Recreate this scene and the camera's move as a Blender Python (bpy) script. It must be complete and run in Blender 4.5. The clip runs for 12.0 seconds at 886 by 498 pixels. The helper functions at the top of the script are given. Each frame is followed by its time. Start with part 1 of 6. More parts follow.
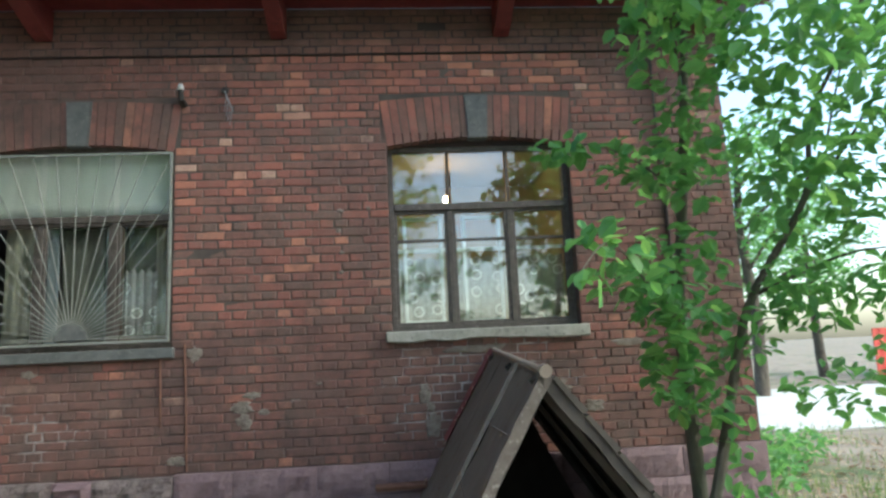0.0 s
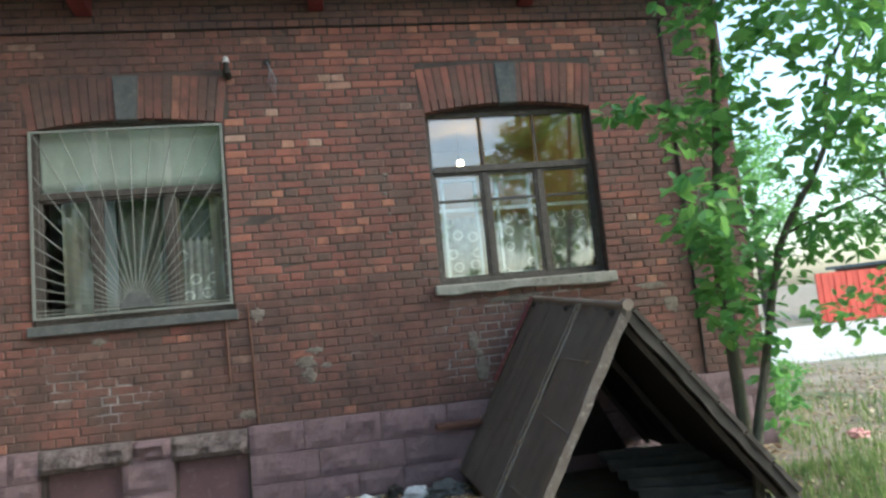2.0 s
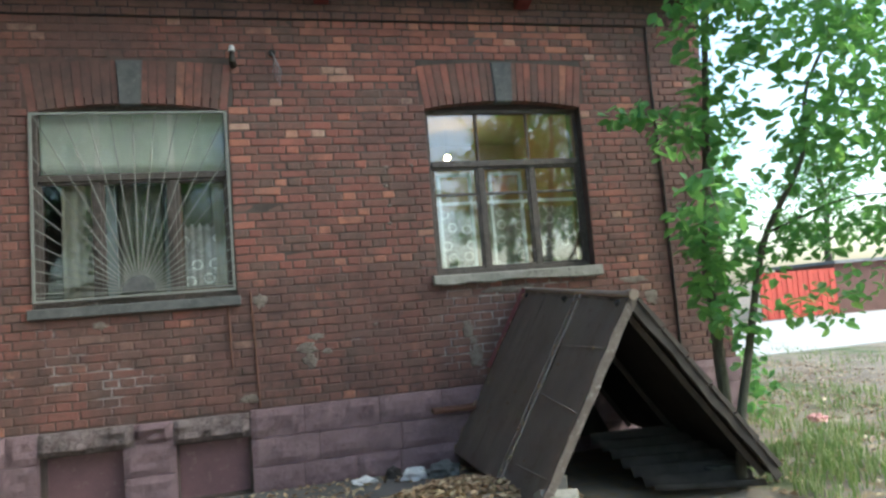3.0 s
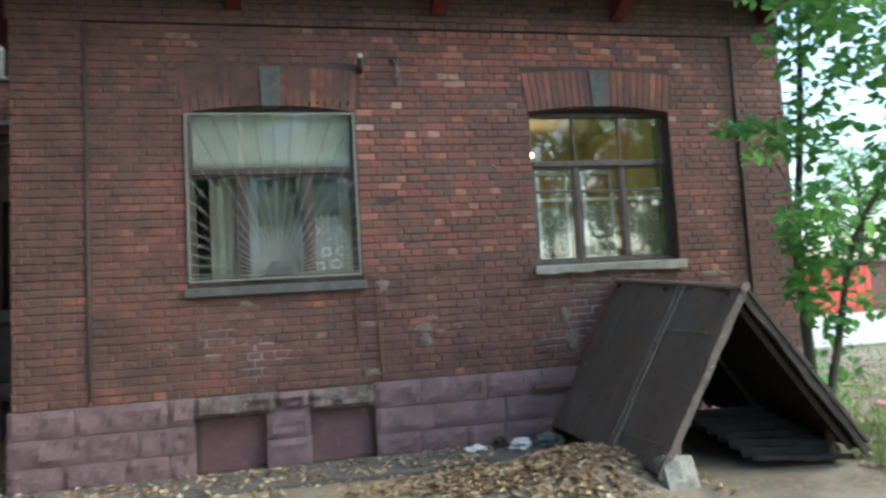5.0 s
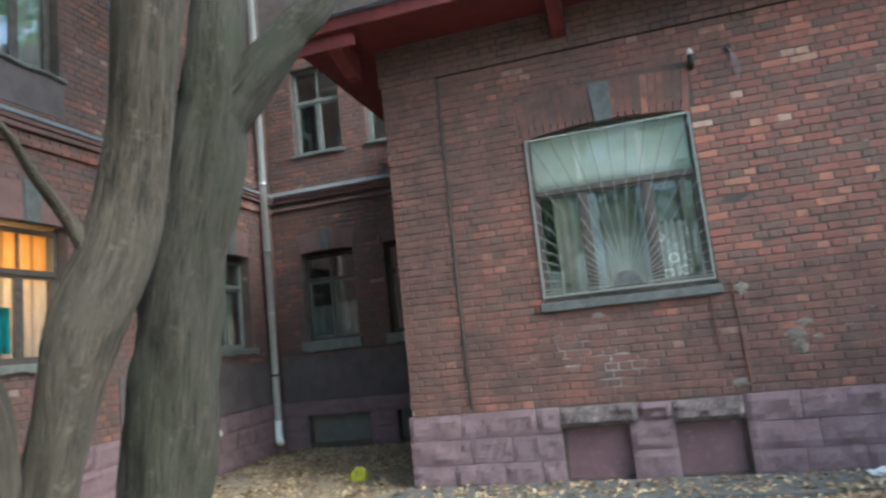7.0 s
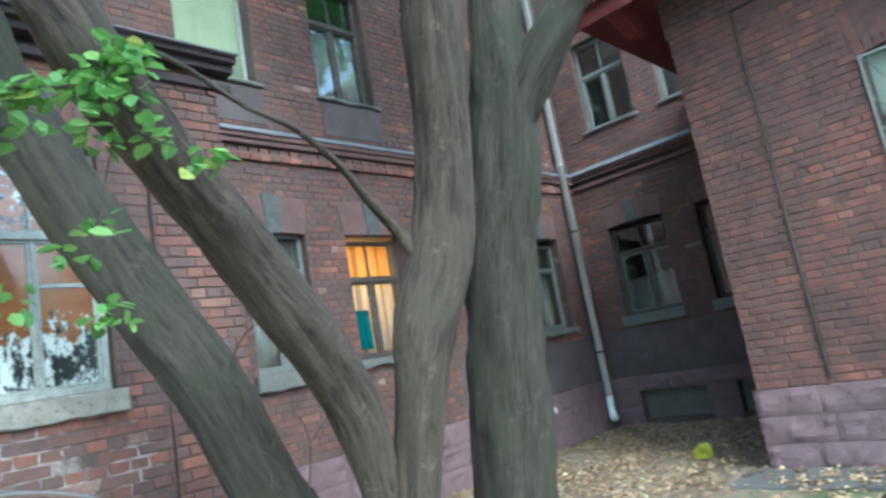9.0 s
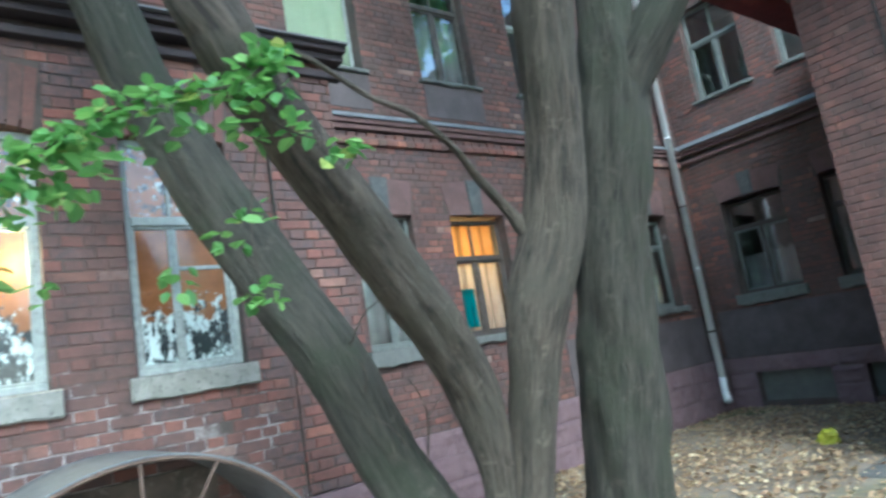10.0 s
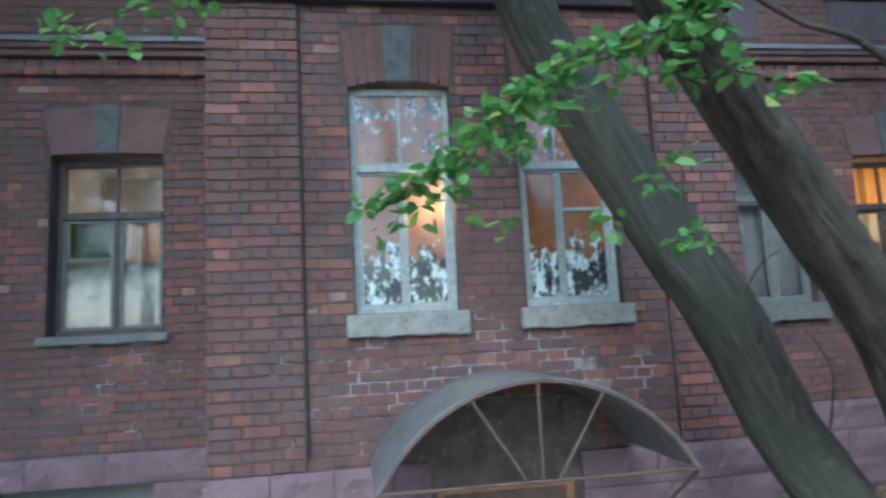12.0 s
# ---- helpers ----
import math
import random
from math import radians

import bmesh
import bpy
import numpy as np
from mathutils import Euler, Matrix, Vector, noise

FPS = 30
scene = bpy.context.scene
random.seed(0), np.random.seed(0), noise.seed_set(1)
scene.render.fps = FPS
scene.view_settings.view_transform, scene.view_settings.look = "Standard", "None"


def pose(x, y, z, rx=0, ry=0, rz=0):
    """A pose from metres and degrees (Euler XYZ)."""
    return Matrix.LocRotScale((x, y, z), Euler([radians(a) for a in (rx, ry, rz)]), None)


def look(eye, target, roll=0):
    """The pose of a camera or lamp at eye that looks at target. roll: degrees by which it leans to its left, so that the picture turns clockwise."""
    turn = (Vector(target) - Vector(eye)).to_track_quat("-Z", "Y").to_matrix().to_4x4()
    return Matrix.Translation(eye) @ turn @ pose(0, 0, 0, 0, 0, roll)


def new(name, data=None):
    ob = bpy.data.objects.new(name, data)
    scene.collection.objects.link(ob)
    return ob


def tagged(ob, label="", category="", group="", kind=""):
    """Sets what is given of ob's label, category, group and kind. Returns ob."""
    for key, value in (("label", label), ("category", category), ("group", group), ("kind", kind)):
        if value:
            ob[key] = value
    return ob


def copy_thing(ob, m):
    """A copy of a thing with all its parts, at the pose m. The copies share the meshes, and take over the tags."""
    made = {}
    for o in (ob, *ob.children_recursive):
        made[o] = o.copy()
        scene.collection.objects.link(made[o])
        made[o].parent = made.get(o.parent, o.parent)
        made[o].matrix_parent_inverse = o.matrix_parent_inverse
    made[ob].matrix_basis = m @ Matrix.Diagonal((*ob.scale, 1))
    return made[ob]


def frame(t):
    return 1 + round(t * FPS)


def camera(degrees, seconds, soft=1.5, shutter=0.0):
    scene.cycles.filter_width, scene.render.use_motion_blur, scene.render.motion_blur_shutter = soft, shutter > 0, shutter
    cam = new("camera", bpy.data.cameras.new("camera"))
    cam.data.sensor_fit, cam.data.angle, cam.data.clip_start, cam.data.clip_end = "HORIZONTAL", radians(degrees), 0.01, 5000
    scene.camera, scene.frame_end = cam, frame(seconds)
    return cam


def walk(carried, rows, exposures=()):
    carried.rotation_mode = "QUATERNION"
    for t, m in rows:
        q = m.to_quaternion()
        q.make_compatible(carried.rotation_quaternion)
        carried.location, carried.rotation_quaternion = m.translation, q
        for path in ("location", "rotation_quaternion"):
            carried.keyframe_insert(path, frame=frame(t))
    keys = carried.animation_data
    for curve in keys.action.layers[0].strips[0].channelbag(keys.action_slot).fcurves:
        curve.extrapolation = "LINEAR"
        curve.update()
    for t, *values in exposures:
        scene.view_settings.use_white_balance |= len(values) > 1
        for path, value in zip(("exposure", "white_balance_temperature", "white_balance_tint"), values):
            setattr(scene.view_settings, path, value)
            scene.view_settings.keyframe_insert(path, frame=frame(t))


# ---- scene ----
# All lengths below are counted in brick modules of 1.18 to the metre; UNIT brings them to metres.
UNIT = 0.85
cam = camera(68.4, 12.0, soft=2.6, shutter=0.5)
PATH = [
    (0, (-1.93, -0.448, 1.932), (-1.783, 1.521, 2.253), -2.7),
    (0.5, (-2.188, -0.624, 1.892), (-1.956, 1.331, 2.246), -3.5),
    (1, (-2.46, -0.703, 1.86), (-2.209, 1.262, 2.136), -4.3),
    (1.5, (-2.723, -0.708, 1.858), (-2.464, 1.261, 2.097), -5.2),
    (2, (-3.047, -0.852, 1.832), (-2.741, 1.113, 2.042), -5.5),
    (2.5, (-3.331, -0.942, 1.811), (-2.916, 1.005, 2.001), -5.0),
    (4.5, (-4.648, -1.363, 1.861), (-4.158, 0.57, 2.015), -4.4),
    (5, (-4.868, -1.52, 1.867), (-4.461, 0.433, 2.015), -3.4),
    (5.5, (-5.022, -1.639, 1.896), (-4.82, 0.342, 2.077), -3.3),
    (6, (-5.055, -1.626, 1.816), (-5.052, 0.358, 2.071), -4.0),
    (6.5, (-5.131, -1.62, 1.83), (-5.484, 0.33, 2.101), -4.6),
    (7, (-5.166, -1.608, 1.818), (-5.703, 0.299, 2.096), -6.0),
    (7.5, (-5.169, -1.6, 1.817), (-5.914, 0.232, 2.112), -7.7),
    (7.7, (-5.194, -1.595, 1.817), (-6.026, 0.199, 2.114), -8.2),
    (9.3, (-5.209, -1.53, 1.866), (-6.617, -0.15, 2.207), -10.1),
    (9.5, (-5.216, -1.559, 1.85), (-6.661, -0.219, 2.192), -9.9),
    (10, (-5.21, -1.652, 1.875), (-6.754, -0.421, 2.195), -9.6),
    (10.5, (-5.243, -1.749, 1.867), (-6.942, -0.745, 2.193), -7.9),
    (11, (-5.282, -1.853, 1.857), (-7.088, -1.057, 2.185), -6.3),
    (11.5, (-5.283, -1.86, 1.839), (-7.194, -1.36, 2.151), -3.7),
    (12, (-5.259, -1.928, 1.89), (-7.221, -1.645, 2.155), -3.0),
]
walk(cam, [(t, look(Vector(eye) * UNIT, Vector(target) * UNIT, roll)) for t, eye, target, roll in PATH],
     exposures=[(0.0, 1.85, 6100, -2), (2.5, 1.8, 6100, -1), (4.5, 1.8, 6000, 1), (5.5, 1.85, 5750, 1), (7.5, 2.25, 5400, -3), (9.5, 2.35, 4900, -6), (10.5, 2.0, 4850, -7), (11.0, 1.75, 4850, -6), (12.0, 1.5, 4700, -3)])

# ---------------------------------------------------------------- light
world = bpy.data.worlds.new("sky")
scene.world = world
world.use_nodes = True
wn = world.node_tree.nodes
sky = wn.new("ShaderNodeTexSky")
sky.sky_type = "NISHITA"
sky.sun_disc = False
sky.sun_elevation, sky.sun_rotation = radians(40), radians(112)
sky.dust_density, sky.air_density = 3.0, 1.0
wn["Background"].inputs["Strength"].default_value = 0.15
world.node_tree.links.new(sky.outputs[0], wn["Background"].inputs["Color"])
sun = new("sun", bpy.data.lights.new("sun", "SUN"))
sun.data.energy, sun.data.angle, sun.data.color = 0.4, radians(20), (1.0, 0.97, 0.92)
sun.matrix_world = look((12, -4.85, 10.9), (0, 0, 0))


# ---------------------------------------------------------------- node helpers
class Mat:
    """A small wrapper for node materials."""

    def __init__(self, name, rough=0.8, metal=0.0):
        self.m = bpy.data.materials.new(name)
        self.m.use_nodes = True
        self.t = self.m.node_tree
        self.b = self.t.nodes["Principled BSDF"]
        self.b.inputs["Roughness"].default_value = rough
        self.b.inputs["Metallic"].default_value = metal
        self.geo = self.n("ShaderNodeNewGeometry")
        modules = self.t.nodes.new("ShaderNodeVectorMath")
        modules.operation = "SCALE"
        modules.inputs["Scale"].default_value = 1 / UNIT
        self.t.links.new(self.geo.outputs["Position"], modules.inputs[0])
        self.pos = modules.outputs[0]

    def n(self, kind, **ins):
        nd = self.t.nodes.new(kind)
        for k, v in ins.items():
            self.put(nd, k.replace("_", " "), v)
        return nd

    def put(self, nd, key, v):
        sock = nd.inputs[key]
        if hasattr(v, "is_output"):
            self.t.links.new(v, sock)
        else:
            sock.default_value = v

    def noise(self, scale, detail=4.0, rough=0.55, vec=None, stretch=None):
        v = vec or self.pos
        if stretch:
            mp = self.n("ShaderNodeMapping")
            mp.inputs["Scale"].default_value = stretch
            self.t.links.new(v, mp.inputs["Vector"])
            v = mp.outputs[0]
        nd = self.n("ShaderNodeTexNoise", Scale=scale, Detail=detail, Roughness=rough)
        self.t.links.new(v, nd.inputs["Vector"])
        return nd.outputs["Fac"]

    def ramp(self, fac, stops, interp="LINEAR"):
        nd = self.n("ShaderNodeValToRGB")
        nd.color_ramp.interpolation = interp
        el = nd.color_ramp.elements
        while len(el) < len(stops):
            el.new(0.5)
        for e, (p, c) in zip(el, stops):
            e.position = p
            e.color = (*c, 1) if len(c) == 3 else c
        self.t.links.new(fac, nd.inputs[0])
        return nd.outputs[0]

    def mask(self, fac, lo, hi):
        return self.ramp(fac, [(lo, (0, 0, 0)), (hi, (1, 1, 1))])

    def mix(self, fac, a, b, mode="MIX"):
        nd = self.t.nodes.new("ShaderNodeMix")
        nd.data_type, nd.blend_type = "RGBA", mode
        for sock, v in ((nd.inputs[0], fac), (nd.inputs[6], a), (nd.inputs[7], b)):
            if hasattr(v, "is_output"):
                self.t.links.new(v, sock)
            else:
                sock.default_value = v if isinstance(v, float) else (*v, 1)
        return nd.outputs[2]

    def math(self, op, a, b=0.0):
        nd = self.t.nodes.new("ShaderNodeMath")
        nd.operation = op
        for sock, v in ((nd.inputs[0], a), (nd.inputs[1], b)):
            if hasattr(v, "is_output"):
                self.t.links.new(v, sock)
            else:
                sock.default_value = v
        return nd.outputs[0]

    def spot(self, centre, radii):
        """1 at the centre of an ellipsoid, falling to 0 at its rim."""
        v = self.pos
        for op, k in (("SUBTRACT", centre), ("DIVIDE", radii)):
            nd = self.t.nodes.new("ShaderNodeVectorMath")
            nd.operation = op
            self.t.links.new(v, nd.inputs[0])
            nd.inputs[1].default_value = k
            v = nd.outputs[0]
        nd = self.t.nodes.new("ShaderNodeVectorMath")
        nd.operation = "LENGTH"
        self.t.links.new(v, nd.inputs[0])
        return self.ramp(nd.outputs["Value"], [(0.35, (1, 1, 1)), (1.0, (0, 0, 0))])

    def spots(self, start, rows):
        """start plus the sum of spots (centre, radii, amount)."""
        for centre, radii, amount in rows:
            start = self.math("ADD", start, self.math("MULTIPLY", self.spot(centre, radii), amount))
        return start

    def colour(self, c):
        self.put(self.b, "Base Color", c if hasattr(c, "is_output") else (*c, 1))
        return self

    def bump(self, fac, strength=0.4, distance=0.01):
        nd = self.n("ShaderNodeBump", Strength=strength, Distance=distance, Height=fac)
        self.t.links.new(nd.outputs[0], self.b.inputs["Normal"])
        return self


# where smoke and brown wash cover the front wall, and where its bricks are clean
STAINS = [((-7.7, 6.4, 3.4), (1.5, 3, 3.6), 0.13), ((-5.5, 6.4, 4.95), (1.9, 3, 0.8), 0.14), ((1.3, 6.4, 2.6), (1.3, 3, 3.4), 0.12),
          ((-0.9, 6.4, 1.5), (1.7, 3, 0.8), 0.09), ((-5.0, 6.4, 1.7), (1.2, 3, 0.5), 0.05), ((-3.6, 6.4, 1.3), (4.8, 3, 1.2), 0.11), ((-10.6, -0.8, 1.6), (1, 2.8, 1.3), 0.04),
          ((-1.8, 6.4, 4.9), (2.4, 3, 0.6), -0.2), ((-3.2, 6.4, 3.8), (1.2, 3, 1.0), -0.08), ((-3.4, 6.4, 2.4), (1.0, 3, 0.8), -0.05)]
# where the joints were pointed again with pale mortar
POINTED = [((-1.1, 6.4, 1.6), (1.6, 3, 0.8), 0.3), ((-5.7, 6.4, 1.4), (0.9, 3, 0.55), 0.21), ((-10.6, -0.8, 1.45), (1, 2.4, 0.9), 0.22), ((-12.1, -4.0, 1.5), (1, 1.6, 0.9), 0.14)]


def wash(a, c, dark):
    """Smoke and brown limewash smeared over bricks and joints alike."""
    soot = a.mask(a.spots(a.noise(1.1, 8, 0.72), STAINS), *dark)
    tone = a.mix(a.mask(a.noise(3.5, 5, 0.7), 0.4, 0.6), (0.07, 0.045, 0.041), (0.12, 0.068, 0.058))
    return a.mix(a.math("MULTIPLY", soot, 0.82), c, tone)


RED_TONES = [(0.0, (0.1, 0.072, 0.062)), (0.2, (0.14, 0.077, 0.064)), (0.38, (0.19, 0.075, 0.061)),
             (0.75, (0.24, 0.085, 0.067)), (0.9, (0.31, 0.112, 0.08)), (0.97, (0.42, 0.18, 0.115)), (1.0, (0.46, 0.32, 0.25))]
DARK_TONES = [(0.0, (0.07, 0.062, 0.07)), (0.3, (0.095, 0.07, 0.072)), (0.5, (0.12, 0.07, 0.064)),
              (0.75, (0.165, 0.07, 0.06)), (0.9, (0.23, 0.085, 0.066)), (0.97, (0.3, 0.13, 0.09)), (1.0, (0.33, 0.25, 0.22))]


def brick_material(name, joined, dark, tones=RED_TONES):
    """Old fired brick: colours per brick, soot in patches, lime streaks."""
    a = Mat(name, 0.9)
    rnd = a.geo.outputs["Random Per Island"] if joined else a.n("ShaderNodeObjectInfo").outputs["Random"]
    base = a.ramp(rnd, tones)
    grain = a.noise(60, 5, 0.7)
    base = a.mix(a.math("MULTIPLY", a.mask(a.noise(16, 5, 0.7), 0.42, 0.66), 0.45), base, (0.26, 0.12, 0.09))
    base = a.mix(a.mask(grain, 0.35, 0.75), base, a.mix(0.5, base, (0.1, 0.06, 0.05)))
    patch = a.mask(a.noise(2.3, 5, 0.7), 0.5, 0.68)
    base = a.mix(a.math("MULTIPLY", patch, 0.55), base, (0.115, 0.09, 0.074))
    lime = a.mask(a.noise(5, 6, 0.7, stretch=(1, 1, 0.35)), 0.64, 0.78)
    base = a.mix(a.math("MULTIPLY", lime, 0.4), base, (0.36, 0.32, 0.3))
    base = wash(a, base, dark)
    clean = a.math("MULTIPLY", a.spot((-1.7, 6.4, 4.95), (2.7, 3, 0.6)), a.mask(a.noise(2.1, 5, 0.7), 0.4, 0.6))
    base = a.mix(a.math("MULTIPLY", clean, 0.55), base, a.mix(rnd, (0.2, 0.075, 0.06), (0.46, 0.18, 0.11)))
    a.colour(base).bump(a.noise(45, 6, 0.7), 0.5, 0.006)
    return a.m


def plain(name, c1, c2, scale=6.0, rough=0.7, metal=0.0, bump=0.25, c3=None, fine=40.0, dist=0.004):
    """A surface of two colours mottled at two scales, with fine relief."""
    a = Mat(name, rough, metal)
    c = a.mix(a.mask(a.noise(scale, 5, 0.6), 0.35, 0.65), c1, c2)
    if c3:
        c = a.mix(a.mask(a.noise(scale * 2.7, 6, 0.7), 0.56, 0.68), c, c3)
    f = a.noise(fine, 4, 0.7)
    c = a.mix(a.math("MULTIPLY", f, 0.35), c, tuple(x * 0.45 for x in c1))
    a.colour(c).bump(f, bump, dist)
    return a.m


M_BRICK = brick_material("brick_red", False, (0.44, 0.62))
M_BRICKS = brick_material("brick_red_joined", True, (0.44, 0.62))
M_BRICK_D = brick_material("brick_dark", False, (0.4, 0.62), DARK_TONES)
M_BRICKS_D = brick_material("brick_dark_joined", True, (0.4, 0.62), DARK_TONES)
M_BRICKS_F = brick_material("brick_darkest_joined", True, (0.12, 0.3))


def mortar_material():
    """Sooty lime mortar, pale where it was pointed again."""
    a = Mat("mortar", 0.95)
    c = a.mix(a.mask(a.noise(2, 5, 0.6), 0.35, 0.65), (0.05, 0.04, 0.036), (0.1, 0.082, 0.072))
    c = wash(a, c, (0.44, 0.62))
    pale = a.mask(a.spots(a.noise(3, 6, 0.7), POINTED), 0.64, 0.76)
    c = a.mix(pale, c, a.mix(a.mask(a.noise(14, 4), 0.4, 0.6), (0.2, 0.175, 0.17), (0.31, 0.28, 0.275)))
    a.colour(c).bump(a.noise(40, 4, 0.7), 0.25, 0.004)
    return a.m


M_MORTAR = mortar_material()
M_STONE = plain("plinth_stone", (0.165, 0.108, 0.12), (0.215, 0.145, 0.158), 3.0, 0.85, bump=0.8, c3=(0.135, 0.09, 0.1), fine=26, dist=0.018)
M_STONE_PAINT = plain("painted_panel", (0.14, 0.075, 0.085), (0.18, 0.095, 0.105), 4.0, 0.7, c3=(0.22, 0.14, 0.14))
M_KEY = plain("keystone_grey", (0.08, 0.085, 0.085), (0.12, 0.125, 0.125), 8.0, 0.85, c3=(0.17, 0.17, 0.165))
M_SILL = plain("sill_cement", (0.23, 0.225, 0.2), (0.33, 0.32, 0.29), 9.0, 0.9, bump=0.6, c3=(0.09, 0.085, 0.075))
M_SILL_M = plain("sill_painted", (0.13, 0.135, 0.125), (0.17, 0.175, 0.165), 9.0, 0.6, c3=(0.13, 0.12, 0.1))
M_ROUGH = plain("broken_concrete", (0.11, 0.083, 0.082), (0.21, 0.172, 0.17), 9.0, 0.95, bump=1.0, c3=(0.075, 0.055, 0.05), fine=22, dist=0.03)
M_RED = plain("red_boards", (0.11, 0.018, 0.02), (0.17, 0.03, 0.03), 5.0, 0.6, c3=(0.07, 0.018, 0.02))
M_ROOF = plain("roof_metal", (0.17, 0.18, 0.2), (0.22, 0.23, 0.25), 4.0, 0.5, 0.3)
M_FLASH = plain("cornice_flashing", (0.15, 0.155, 0.17), (0.24, 0.245, 0.26), 7.0, 0.6, 0.2, c3=(0.09, 0.08, 0.08))
M_FRAME_D = plain("frame_dark_paint", (0.05, 0.04, 0.035), (0.09, 0.075, 0.065), 14.0, 0.6, c3=(0.2, 0.18, 0.16))
M_FRAME_W = plain("frame_white_paint", (0.27, 0.3, 0.285), (0.42, 0.45, 0.43), 16.0, 0.6, c3=(0.12, 0.11, 0.095))
M_FRAME_G = plain("frame_grey_paint", (0.13, 0.145, 0.135), (0.2, 0.215, 0.2), 16.0, 0.6, c3=(0.1, 0.09, 0.08))
M_GRILLE = plain("grille_paint", (0.2, 0.21, 0.19), (0.27, 0.28, 0.255), 20.0, 0.5)
M_SHEET = plain("shelter_sheet", (0.29, 0.238, 0.2), (0.37, 0.315, 0.27), 1.6, 0.5, 0.0, c3=(0.24, 0.185, 0.15))
# Near-black colour that paints the shade inside the shelter.
M_SHEET_SHADE = plain("shelter_shade", (0.025, 0.022, 0.02), (0.045, 0.04, 0.036), 4.0, 0.9)
M_WOOD = plain("old_wood", (0.09, 0.06, 0.045), (0.15, 0.1, 0.075), 9.0, 0.85, bump=0.5)
M_DARK = plain("near_black_trim", (0.035, 0.028, 0.032), (0.055, 0.042, 0.045), 3.0, 0.9)
M_PIPE = plain("galvanised", (0.84, 0.86, 0.88), (0.92, 0.93, 0.94), 6.0, 0.2, 0.0, bump=0.08)
M_CANOPY = plain("canopy_sheet", (0.15, 0.155, 0.165), (0.22, 0.225, 0.235), 4.0, 0.55, 0.3, c3=(0.08, 0.06, 0.05))
M_PLASTER = plain("room_plaster", (0.5, 0.42, 0.33), (0.56, 0.48, 0.38), 3.0, 0.9)
M_LILAC = plain("room_lilac", (0.4, 0.34, 0.35), (0.48, 0.41, 0.42), 3.0, 0.9)
M_OCHRE = plain("worn_ochre_paint", (0.24, 0.12, 0.05), (0.34, 0.18, 0.08), 9.0, 0.8, c3=(0.1, 0.07, 0.05))
M_ORANGE = plain("room_tan", (0.46, 0.27, 0.12), (0.54, 0.33, 0.16), 3.0, 0.9)
M_ROOM_T = plain("room_wallpaper", (0.3, 0.23, 0.15), (0.37, 0.29, 0.19), 3.0, 0.9)
M_BARGE = plain("tarred_board", (0.045, 0.038, 0.033), (0.085, 0.072, 0.062), 5.0, 0.85, bump=0.4)
M_EDGE = plain("worn_sheet_edge", (0.1, 0.08, 0.068), (0.16, 0.135, 0.118), 9.0, 0.7, c3=(0.34, 0.31, 0.29))
M_SLATE = plain("asbestos_slate", (0.07, 0.064, 0.058), (0.115, 0.106, 0.098), 4.0, 0.9, c3=(0.11, 0.095, 0.085))
M_DOORWALL = plain("dark_brown_plaster", (0.07, 0.058, 0.05), (0.13, 0.105, 0.09), 5.0, 0.95, bump=0.5, c3=(0.2, 0.17, 0.15))
M_GREENROOM = plain("room_green", (0.5, 0.62, 0.42), (0.56, 0.68, 0.48), 3.0, 0.9)
# Dark colour that paints the dimness of unlit rooms behind openings.
M_DIM = plain("shade_behind_openings", (0.12, 0.12, 0.11), (0.17, 0.17, 0.15), 3.0, 0.9)
M_BLIND = plain("blind_cloth", (0.82, 0.87, 0.77), (0.87, 0.91, 0.82), 2.0, 0.9, bump=0.1)
M_CURTAIN = plain("curtain_cloth", (0.38, 0.36, 0.28), (0.48, 0.45, 0.36), 3.0, 0.95, bump=0.1)
M_OLIVE = plain("olive_cloth", (0.15, 0.155, 0.125), (0.2, 0.2, 0.165), 3.0, 0.95, bump=0.1)
M_POST = plain("blue_grey_paint", (0.13, 0.15, 0.16), (0.18, 0.2, 0.21), 7.0, 0.6)
M_BOARD = plain("rust_board", (0.5, 0.16, 0.06), (0.58, 0.22, 0.09), 4.0, 0.6)
M_WHITECLOTH = plain("white_cloth", (0.42, 0.43, 0.43), (0.56, 0.56, 0.54), 5.0, 0.95, bump=0.1)
M_TEAL = plain("teal_cloth", (0.03, 0.32, 0.36), (0.05, 0.4, 0.44), 5.0, 0.95)


def lamp_cloth(name, c1, c2, stripes=0.0):
    """Thin cloth that lets lamp light through."""
    a = Mat(name, 0.9)
    c = a.mix(a.mask(a.noise(7, 4), 0.4, 0.6), c1, c2)
    if stripes:
        c = a.mix(a.mask(a.noise(stripes, 1, 0.5, stretch=(1, 1, 0.02)), 0.48, 0.52), c, tuple(x * 0.45 for x in c2))
    a.colour(c)
    tr = a.n("ShaderNodeBsdfTranslucent")
    a.t.links.new(c, tr.inputs["Color"])
    mx = a.n("ShaderNodeMixShader")
    mx.inputs[0].default_value = 0.5
    a.t.links.new(a.b.outputs[0], mx.inputs[1])
    a.t.links.new(tr.outputs[0], mx.inputs[2])
    a.t.links.new(mx.outputs[0], a.t.nodes["Material Output"].inputs["Surface"])
    return a.m


